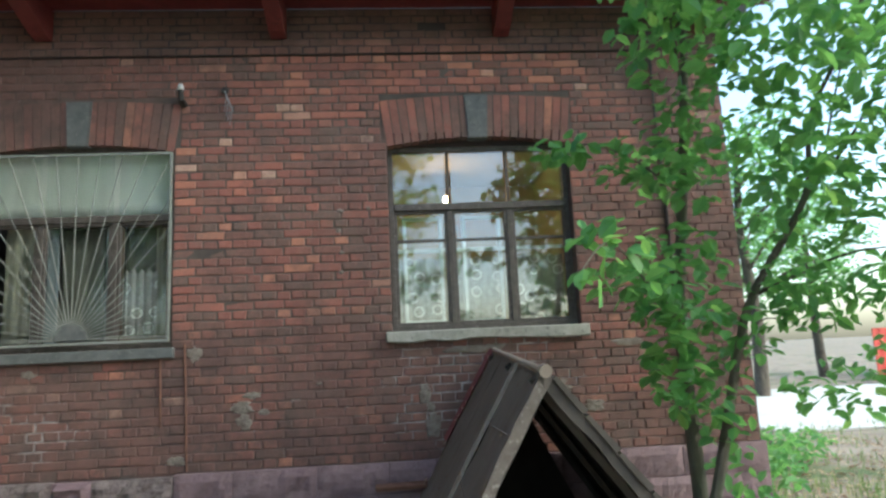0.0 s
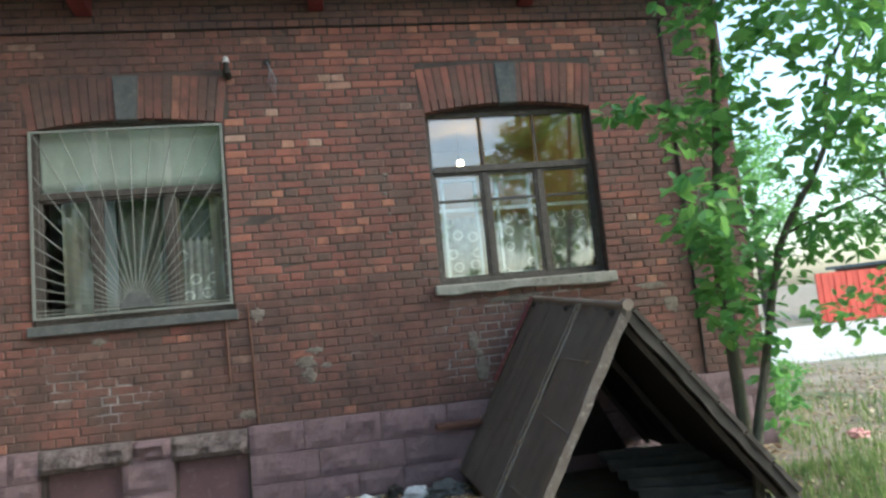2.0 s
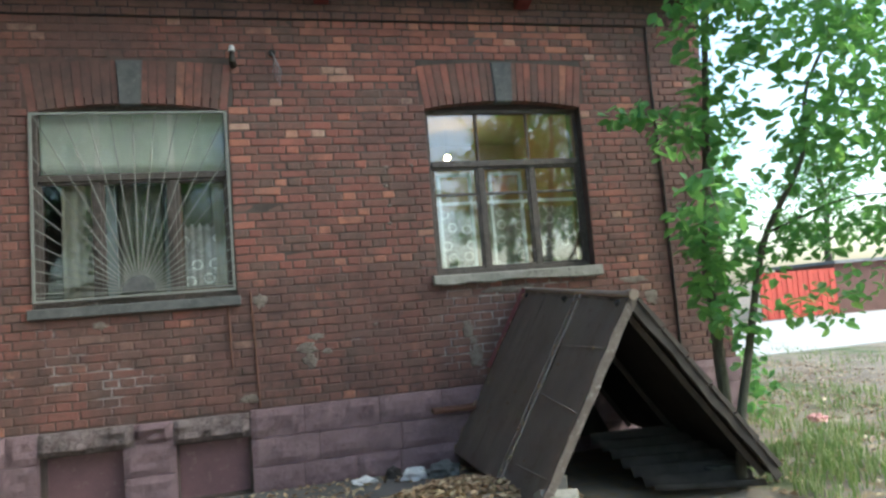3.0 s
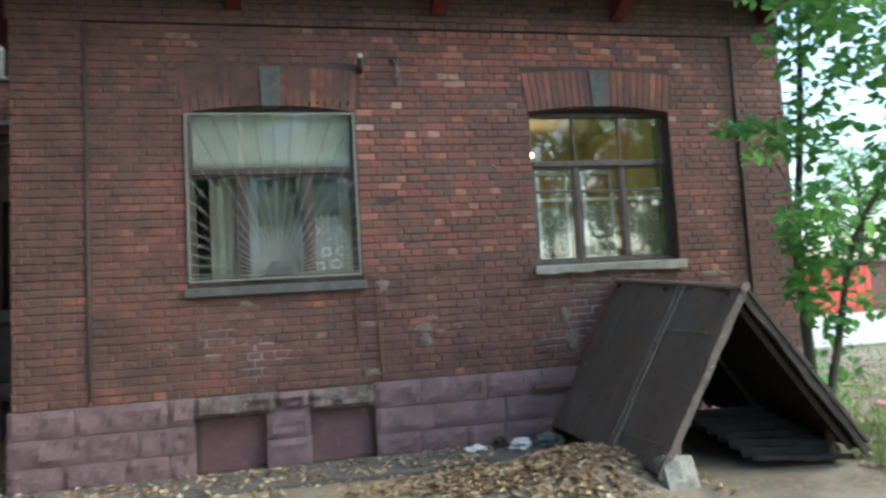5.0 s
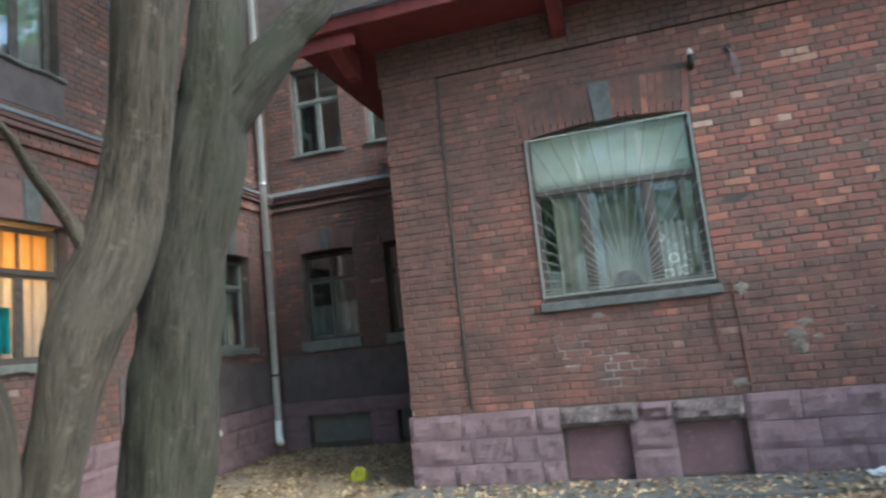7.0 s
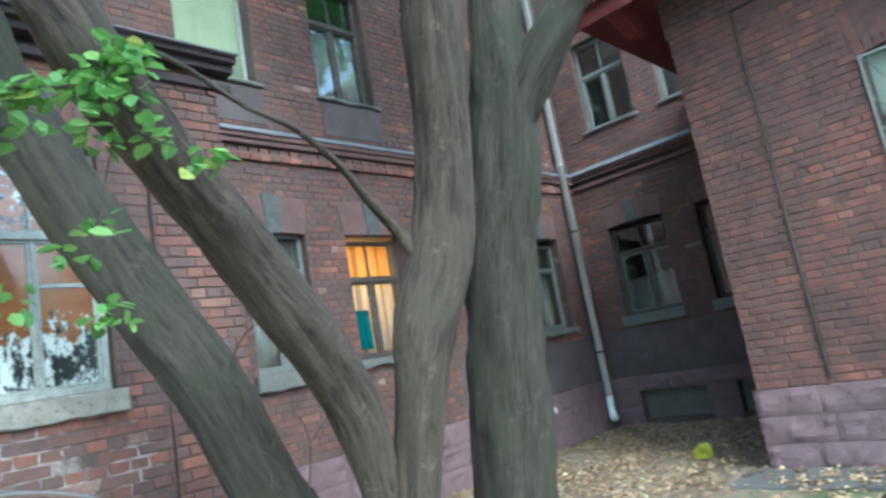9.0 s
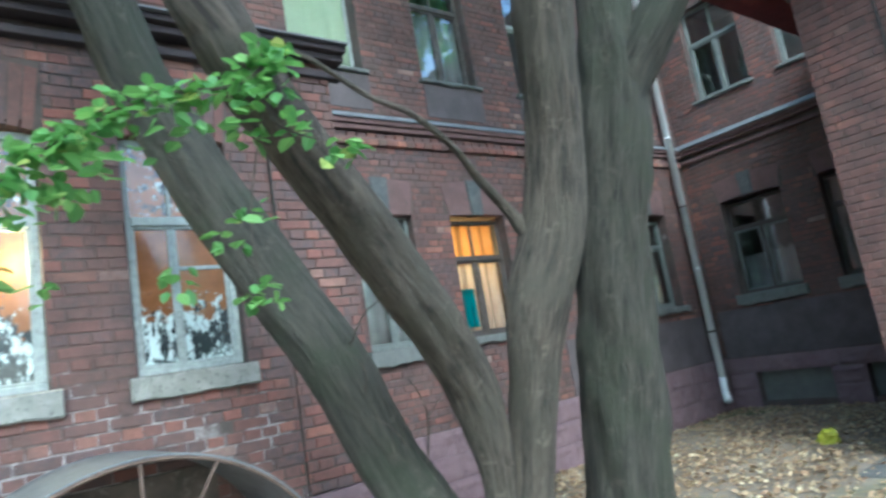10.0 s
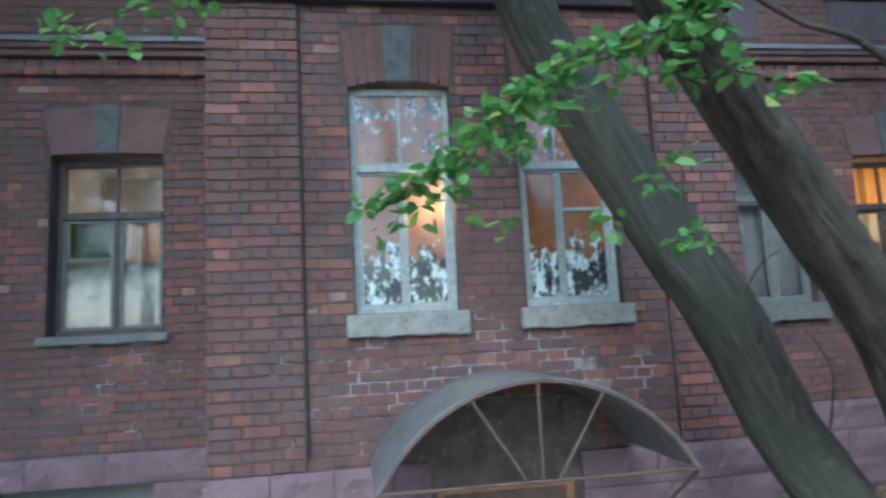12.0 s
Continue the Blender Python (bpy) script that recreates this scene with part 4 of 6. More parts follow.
# ---------------------------------------------------------------- grille
def sunray_grille():
    g = thing("window_grille", WALL_A, "grey painted steel sunray grille over a window", "grille")
    u0, u1, z0, z1, y = -6.21, -4.24, 2.2, 4.19, -0.02
    bm = boxes(*rect_frame(u0, u1, z0, z1, y - 0.012, y + 0.012, 0.024))
    part("grille_frame", bm, M_GRILLE, g)
    cx, cz, r = (u0 + u1) / 2 + 0.02, z0 + 0.05, 0.17
    n = 27
    for i in range(n):
        a = math.pi * (i + 0.4) / (n - 0.2)
        dx, dz = math.cos(a), math.sin(a)
        ts = []
        if abs(dx) > 1e-6:
            ts.append(((u1 - 0.02 if dx > 0 else u0 + 0.02) - cx) / dx)
        if dz > 1e-6:
            ts.append((z1 - 0.02 - cz) / dz)
        e = min(ts)
        bm = bmesh.new()
        tube(bm, [(cx + dx * r, y, cz + dz * r), (cx + dx * e, y, cz + dz * e)], [0.005, 0.005], 6)
        part("ray", bm, M_GRILLE, g)
    bm = bmesh.new()
    tube(bm, [(u0, y, cz), (u1, y, cz)], [0.006, 0.006], 6)
    part("rail", bm, M_GRILLE, g)
    bm = bmesh.new()
    arc = [bm.verts.new((cx + r * math.cos(math.pi * k / 20), yy, cz + r * math.sin(math.pi * k / 20))) for yy in (y - 0.006, y + 0.006) for k in range(21)]
    bm.faces.new(arc[:21][::-1])
    bm.faces.new(arc[21:])
    for k in range(20):
        bm.faces.new((arc[k], arc[k + 1], arc[22 + k], arc[21 + k]))
    part("half_disc", bm, M_KEY, g, "dark grey half disc")
    sl = part("metal_sill", boxes((-6.26, -4.19, -0.06, 0.2, 2.03, 2.135), bevel=0.008), M_KEY, w1, "grey painted sill")


sunray_grille()

# ---------------------------------------------------------------- eave and roof of the wing
def eave():
    soffit = part("roof_soffit", boxes((-9.0, 2.5, -0.85, -0.05, 5.8, 5.83), (-9.0, -8.0, -0.05, 3.79, 5.8, 5.83)), M_RED, m=WALL_A)
    tagged(soffit, "dark red painted boards under the eave", "roof", kind="structure")
    fascia = part("fascia", boxes((-9.03, 2.5, -0.88, -0.852, 5.8, 5.98), bevel=0.004), M_RED, m=WALL_A)
    tagged(fascia, "dark red fascia board along the roof edge", "trim", kind="structure")
    end = part("eave_end_board", boxes((-8.98, -8.07, -0.8, -0.76, 5.6, 5.798), bevel=0.006), M_RED, m=WALL_A)
    tagged(end, "faded red board closing the eave at the corner", "trim", kind="structure")
    bm = bmesh.new()
    x0, x1, y0, y1 = -9.06, 2.53, -0.95, 3.9
    pts = [(x0, y0, 5.985), (x1, y0, 5.985), (x1, y1, 5.985), (x0, y1, 5.985), (-4.5, y1, 7.6), (-2.0, y1, 7.6)]
    vs = [bm.verts.new(p) for p in pts]
    for q in ((0, 1, 5, 4), (1, 2, 5), (0, 4, 3)):
        bm.faces.new([vs[i] for i in q])
    bmesh.ops.solidify(bm, geom=bm.faces[:], thickness=0.03)
    tagged(part("roof", bm, M_ROOF, m=WALL_A), "grey sheet metal roof of the low wing", "roof", kind="structure")
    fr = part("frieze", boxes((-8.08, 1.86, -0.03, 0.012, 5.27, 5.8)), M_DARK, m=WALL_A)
    tagged(fr, "near-black brick frieze under the eave", "trim", kind="structure")
    for u in (-8.4, -5.6, -3.12, -0.66, 1.6):
        b = thing("eave_bracket", WALL_A @ pose(u, 0, 5.8), "dark red wooden bracket under the eave", "bracket", "brackets under the eave")
        bm = bmesh.new()
        prof = [(-0.05, -0.36), (-0.2, -0.34), (-0.78, -0.12), (-0.8, 0.0), (-0.05, 0.0)]
        a = [bm.verts.new((-0.085, y, z)) for y, z in prof]
        c = [bm.verts.new((0.085, y, z)) for y, z in prof]
        bm.faces.new(a)
        bm.faces.new(c[::-1])
        for k in range(5):
            bm.faces.new((a[(k + 1) % 5], a[k], c[k], c[(k + 1) % 5]))
        part("beam", bm, M_RED, b)


eave()


# ---------------------------------------------------------------- cornices of the tall building
def cornice(m, u0, u1, z, name, label, out=0.16, bands=None):
    c = thing(name, m, label, "cornice", kind="structure")
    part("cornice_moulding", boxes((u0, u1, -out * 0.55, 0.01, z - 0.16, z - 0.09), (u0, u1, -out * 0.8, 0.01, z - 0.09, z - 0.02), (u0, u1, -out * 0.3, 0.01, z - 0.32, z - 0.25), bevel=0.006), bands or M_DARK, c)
    bm = bmesh.new()
    vs = [bm.verts.new((u, y, zz)) for u in (u0, u1) for y, zz in ((-out, z - 0.03), (-out, z - 0.015), (0.0, z + 0.1), (0.0, z - 0.02))]
    for q in ((0, 1, 5, 4), (1, 2, 6, 5), (3, 0, 4, 7), (0, 3, 2, 1), (4, 5, 6, 7)):
        bm.faces.new([vs[i] for i in q])
    part("flashing", bm, M_FLASH, c, "grey metal flashing")
    return c


cornice(WALL_B, -9.0, -3.07, 5.08, "cornice_side", "moulded brick cornice with grey flashing", bands=M_ARCH)
cornice(WALL_B, 1.55, 10.19, 5.08, "cornice_side", "moulded brick cornice with grey flashing", bands=M_ARCH)
cornice(WALL_C, -12.09, -8.0, 5.1, "cornice_back", "moulded brick cornice with grey flashing", bands=M_ARCH)
cornice(BAY, -3.2, 1.68, 5.1, "cornice_bay", "heavy dark cornice on the bay", 0.3)

# ---------------------------------------------------------------- canopy over the bay door
def canopy():
    c = thing("door_canopy", pose(0, 0, 0), "curved sheet metal canopy with radial struts over a door", "canopy")
    x0, x1, mid, half, rise, zb = -10.63, -9.45, -0.75, 1.06, 0.64, 0.94
    r = (half * half + rise * rise) / (2 * rise)
    a0 = math.asin(half / r)
    cz = zb + rise - r
    n = 28
    bm = bmesh.new()
    grid = []
    for i in range(n + 1):
        a = -a0 + 2 * a0 * i / n
        grid.append([bm.verts.new((x, mid + (r + d) * math.sin(a), cz + (r + d) * math.cos(a))) for x, d in ((x0, 0), (x1, 0), (x1, 0.012), (x0, 0.012))])
    for a, b in zip(grid, grid[1:]):
        for k in range(4):
            bm.faces.new((a[k], b[k], b[(k + 1) % 4], a[(k + 1) % 4]))
    bm.faces.new(grid[0][::-1])
    bm.faces.new(grid[-1])
    part("curved_sheet", bm, M_CANOPY, c)
    bm = bmesh.new()
    tube(bm, [(x1 + 0.0, mid + (r - 0.015) * math.sin(-a0 + 2 * a0 * i / n), cz + (r - 0.015) * math.cos(-a0 + 2 * a0 * i / n)) for i in range(n + 1)], [0.012] * (n + 1), 6)
    part("edge_hoop", bm, M_WOOD, c)
    bm = bmesh.new()
    tube(bm, [(x1, mid - half, zb), (x1, mid + half, zb)], [0.012, 0.012], 6)
    part("tie_bar", bm, M_WOOD, c)
    for a in (-0.62, 0.0, 0.62):
        bm = bmesh.new()
        tube(bm, [(x1, mid + 0.35 * math.sin(a) * 0.5, zb), (x1, mid + (r - 0.02) * math.sin(a * 0.62), cz + (r - 0.02) * math.cos(a * 0.62))], [0.011, 0.011], 6)
        part("strut", bm, M_WOOD, c)
    for s in (-1, 1):
        bm = bmesh.new()
        tube(bm, [(x1, mid + s * half, zb), (x1 - 0.5, mid + s * (half - 0.03), zb - 0.35), (x0 + 0.02, mid + s * (half - 0.05), zb - 0.6)], [0.012] * 3, 6)
        part("side_brace", bm, M_WOOD, c)
    part("door_plaster", boxes((-1.55, 0.05, -0.012, 0.02, 0.69, 1.36), bevel=0.004), M_DOORWALL, wall_bay, "dark brown plaster above the door")
    d = thing("door_1", BAY, "brown wooden door in a worn orange frame under the canopy", "door", kind="structure")
    part("door_frame", boxes(*rect_frame(-1.3, -0.15, -1.0, 0.68, 0.05, 0.15, 0.06)), M_OCHRE, d)
    part("door_leaf", boxes((-1.24, -0.21, 0.09, 0.13, -1.0, 0.62)), M_WOOD, d)


canopy()

# ---------------------------------------------------------------- downpipe
def downpipe():
    p = thing("downpipe", pose(-11.95, 9.7, 0), "shiny galvanised downpipe in the corner of the recess", "downpipe")
    for z0, z1 in ((0.62, 1.5), (1.5, 2.7), (2.7, 3.9), (3.9, 5.3), (5.3, 7.0), (7.0, 9.4)):
        bm = bmesh.new()
        tube(bm, [(0, 0, z0), (0, 0, z1 - 0.03), (0, 0, z1 - 0.03), (0, 0, z1)], [0.066, 0.066, 0.074, 0.074], 16)
        part("pipe_length", bm, M_PIPE, p, smooth=True)
    bm = bmesh.new()
    tube(bm, [(0, 0, 0.65), (0, -0.02, 0.45), (0.06, -0.1, 0.32), (0.12, -0.18, 0.26)], [0.066, 0.067, 0.069, 0.072], 16)
    part("shoe", bm, M_PIPE, p, smooth=True)
    for z in (1.5, 3.9):
        bm = bmesh.new()
        tube(bm, [(0, 0, z - 0.02), (0, 0, z + 0.02)], [0.077, 0.077], 16)
        part("clamp", bm, M_FRAME_D, p)


downpipe()

# ---------------------------------------------------------------- gabled shelter
def shelter():
    s = thing("cellar_shelter", pose(0, 0, 0), "rusty sheet metal gable roof over a cellar entrance", "shelter")
    ridge0, ridge1 = Vector((-1.0, 3.8, 1.79)), Vector((-0.94, 6.33, 1.95))
    lf, lb = Vector((-1.92, 3.88, 0.2)), Vector((-1.98, 6.33, 0.2))
    rf, rb = Vector((0.25, 3.9, 0.22)), Vector((0.2, 6.33, 0.3))

    def panel(name, a, b, c, d, thick, material, label="", nu=16, nv=10, seed=0):
        """A dented sheet between the corners a-b (top) and d-c (bottom)."""
        bm = bmesh.new()
        nrm = (b - a).cross(d - a).normalized()
        grid = []
        for i in range(nu + 1):
            for k in range(nv + 1):
                u, v = i / nu, k / nv
                p = a.lerp(b, u).lerp(d.lerp(c, u), v)
                grid.append(bm.verts.new(p + nrm * 0.018 * noise.noise(Vector((u * 5 + seed, v * 4, seed)))))
        for i in range(nu):
            for k in range(nv):
                q = [grid[i * (nv + 1) + k], grid[(i + 1) * (nv + 1) + k], grid[(i + 1) * (nv + 1) + k + 1], grid[i * (nv + 1) + k + 1]]
                bm.faces.new(q)
        bmesh.ops.solidify(bm, geom=bm.faces[:], thickness=thick)
        return part(name, bm, material, s, label, smooth=False)

    # two overlapping rows of sheets on each slope
    for seed, (t0, t1) in enumerate(((0.0, 0.36), (0.36, 0.72), (0.72, 1.0))):
        panel("roof_sheet", ridge0.lerp(ridge1, t0), ridge0.lerp(ridge1, t1), lf.lerp(lb, t1), lf.lerp(lb, t0), 0.012 + 0.004 * (seed % 2), M_SHEET, seed=seed)
        panel("roof_sheet", ridge0.lerp(ridge1, t0), ridge0.lerp(ridge1, t1), rf.lerp(rb, t1), rf.lerp(rb, t0), 0.012 + 0.004 * (seed % 2), M_SHEET, seed=seed + 5)
    # one folded seam and the laps of the front sheets
    for t, r in ((0.36, 0.011), (0.4, 0.007)):
        bm = bmesh.new()
        n = Vector((-0.86, 0, 0.5)) * 0.014
        pts = [ridge0.lerp(ridge1, t).lerp(lf.lerp(lb, t), k / 8) + n + Vector((0, 0.02 * noise.noise(Vector((k * 0.9, t, 4))), 0)) for k in range(9)]
        tube(bm, pts, [r] * 9, 6)
        part("folded_seam", bm, M_SHEET, s)
    for v, t0, t1, lean in ((0.25, 0.02, 0.35, 0.03), (0.56, 0.02, 0.35, -0.03), (0.86, 0.02, 0.3, 0.02)):
        bm = bmesh.new()
        n = Vector((-0.86, 0, 0.5)) * 0.012
        p = lambda t: ridge0.lerp(ridge1, t).lerp(lf.lerp(lb, t), v + lean * t / t1) + n
        tube(bm, [p(t0), p(t0 * 0.7 + t1 * 0.3), p((t0 + t1) / 2), p(t1)], [0.005, 0.007, 0.005, 0.006], 5)
        part("sheet_lap", bm, M_SHEET, s)
    # battens and overlapping strips on the outer slope's front edge
    for k in range(6):
        a, b = 0.03 + k * 0.16, 0.03 + k * 0.16 + 0.15
        p0, p1 = ridge0.lerp(rf, a), ridge0.lerp(rf, b)
        q = Vector((0.82, 0, 0.57))
        bm = bmesh.new()
        vs = [bm.verts.new(o + q * h + Vector((0, y, 0))) for o, lift in ((p0, 0.03), (p1, 0.045)) for y, h in ((-0.05, 0.012), (0.28, 0.012), (0.28, 0.012 + lift), (-0.05, 0.012 + lift))]
        for f in ((0, 1, 5, 4), (1, 2, 6, 5), (2, 3, 7, 6), (3, 0, 4, 7), (3, 2, 1, 0), (4, 5, 6, 7)):
            bm.faces.new([vs[i] for i in f])
        part("cover_strip", bm, M_BARGE, s)
    # barge boards and rafters at the open end
    for foot in (lf, rf):
        d = (foot - ridge0)
        side = Vector((0, -1, 0))
        n = d.cross(side).normalized()
        n = n if n.z > 0 else -n
        bm = bmesh.new()
        pts = []
        for q in (ridge0, foot + d * 0.02):
            pts += [q + side * 0.03 + n * 0.015, q + side * 0.005 + n * 0.015, q + side * 0.005 - n * 0.06, q + side * 0.03 - n * 0.06]
        vs = [bm.verts.new(p) for p in pts]
        for k in range(4):
            bm.faces.new((vs[k], vs[(k + 1) % 4], vs[4 + (k + 1) % 4], vs[4 + k]))
        bm.faces.new(vs[:4][::-1])
        bm.faces.new(vs[4:])
        bmesh.ops.subdivide_edges(bm, edges=[e for e in bm.edges if e.calc_length() > 0.5], cuts=24)
        for v in bm.verts:
            v.co += n * 0.02 * noise.noise(v.co * 5) + side * 0.01 * noise.noise(v.co * 7)
        part("barge_board", bm, M_EDGE if foot is lf else M_BARGE, s)
        for t in (0.05, 0.5, 0.95):
            bm = bmesh.new()
            top, bot = ridge0.lerp(ridge1, t) - n * 0.07, (lf if foot is lf else rf).lerp(lb if foot is lf else rb, t) - n * 0.07
            tube(bm, [top, bot], [0.035, 0.035], 4)
            # Rafters further in take the painted shade colour.
            part("rafter", bm, M_SHEET_SHADE if t > 0.3 else M_BARGE, s)
    bm = bmesh.new()
    tube(bm, [ridge0 + Vector((0, -0.03, 0.01)), ridge0.lerp(ridge1, 0.5) + Vector((0, 0, 0.012)), ridge1 + Vector((0, 0, 0.01))], [0.028, 0.024, 0.026], 8)
    part("ridge_cap", bm, M_SHEET, s)
    bm = bmesh.new()
    tube(bm, [Vector((-1.0, 3.72, 1.8)), Vector((-1.0, 3.8, 1.82))], [0.045, 0.03], 10)
    part("ridge_knob", bm, M_SHEET, s)
    # red edge board by the wall
    bm = bmesh.new()
    n = Vector((-0.86, 0, 0.5)) * 0.03
    tube(bm, [ridge1 + n, ridge1.lerp(lb, 0.5) + n], [0.03, 0.03], 4)
    part("edge_board", bm, M_RED, s, "dark red edge board by the wall")
    # Near-black linings added under both slopes in place of shade.
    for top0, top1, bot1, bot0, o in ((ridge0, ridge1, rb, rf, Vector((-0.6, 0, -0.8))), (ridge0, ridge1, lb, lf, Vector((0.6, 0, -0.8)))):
        panel("lining", top0 + o * 0.04 + Vector((0, 0.04, 0)), top1 + o * 0.04, bot1 + o * 0.04, bot0 + o * 0.04 + Vector((0, 0.04, 0)), 0.01, M_SHEET_SHADE, "near-black boards added under the slope to stand in for shade", seed=11)
    # low side walls, cellar well
    part("curb_wall", boxes((-0.1, 0.18, 4.3, 6.3, -0.6, 0.2), bevel=0.012), M_ASPHALT, s, "grey concrete curb")
    part("curb_wall", boxes((-1.72, -1.58, 4.05, 6.3, -0.6, 0.4), bevel=0.012), M_ASPHALT, s, "grey concrete curb")
    # Back board, its near-black standing in for the dark interior.
    panel("inner_board", Vector((-0.95, 6.2, 1.8)), Vector((-0.9, 6.22, 1.8)), Vector((-0.1, 6.22, 0.2)), Vector((-1.8, 6.2, 0.2)), 0.02, M_SHEET_SHADE)
    # corrugated sheet leaning inside
    bm = bmesh.new()
    cols = []
    for i in range(61):
        v = i / 60
        ripple = Vector((0, -0.4, 1)) * 0.035 * math.sin(v * 40)
        cols.append([bm.verts.new(Vector((-0.7, 4.25, 0.1)).lerp(Vector((0.22, 4.0, 0.08)), u).lerp(Vector((-0.8, 5.3, 0.4)).lerp(Vector((0.2, 5.1, 0.42)), u), v) + ripple) for u in (0, 0.35, 0.7, 1)])
    for a, b in zip(cols, cols[1:]):
        for k in range(3):
            bm.faces.new((a[k], a[k + 1], b[k + 1], b[k]))
    bmesh.ops.solidify(bm, geom=bm.faces[:], thickness=0.006)
    part("corrugated_sheet", bm, M_SLATE, s, "grey corrugated roofing sheet lying in the entrance", smooth=True)


shelter()

# ---------------------------------------------------------------- trees
def leaf_cloud(points, size, rng, droop=0.5, broad=1.0):
    """Leaves at points (place, spread, count), each a small folded blade, in one mesh."""
    verts, faces = [], []
    for p, spread, count in points:
        for _ in range(count):
            while True:
                o = Vector((rng.uniform(-1, 1), rng.uniform(-1, 1), rng.uniform(-1, 1)))
                if o.length < 1:
                    break
            c = Vector(p) + Vector((o.x * spread[0], o.y * spread[1], o.z * spread[2]))
            s = size * rng.uniform(0.6, 1.25)
            d = Vector((rng.gauss(0, 1), rng.gauss(0, 1), rng.gauss(-droop, 0.45))).normalized()
            up = Vector((rng.gauss(0, 0.5), rng.gauss(0, 0.5), 1)).normalized()
            w = d.cross(up).normalized()
            nrm = w.cross(d)
            w = w * broad
            k = len(verts)
            verts += [c, c + d * s * 0.35 + w * s * 0.27 + nrm * s * 0.06, c + d * s * 0.75 + w * s * 0.2 + nrm * s * 0.03, c + d * s - nrm * s * 0.08,
                      c + d * s * 0.75 - w * s * 0.2 + nrm * s * 0.03, c + d * s * 0.35 - w * s * 0.27 + nrm * s * 0.06]
            faces += [(k, k + 1, k + 2, k + 3), (k, k + 3, k + 4, k + 5)]
    return verts, faces


def leaves(name, data, material, parent, label=""):
    me = bpy.data.meshes.new(name)
    me.from_pydata(*[data[0], [], data[1]])
    me.materials.append(material)
    ob = new(name, me)
    ob.parent = parent
    if label:
        ob["label"] = label
    return ob


def limb(name, pts, radii, parent, material, sides=36, wob=0.2, steps=12, seed=0):
    bm = bmesh.new()
    p, r = smooth_line(pts, radii, steps)
    tube(bm, p, r, sides, True, wob, seed)
    return part(name, bm, material, parent, smooth=True)


def split(rows):
    return [r[:3] for r in rows], [r[3] for r in rows]


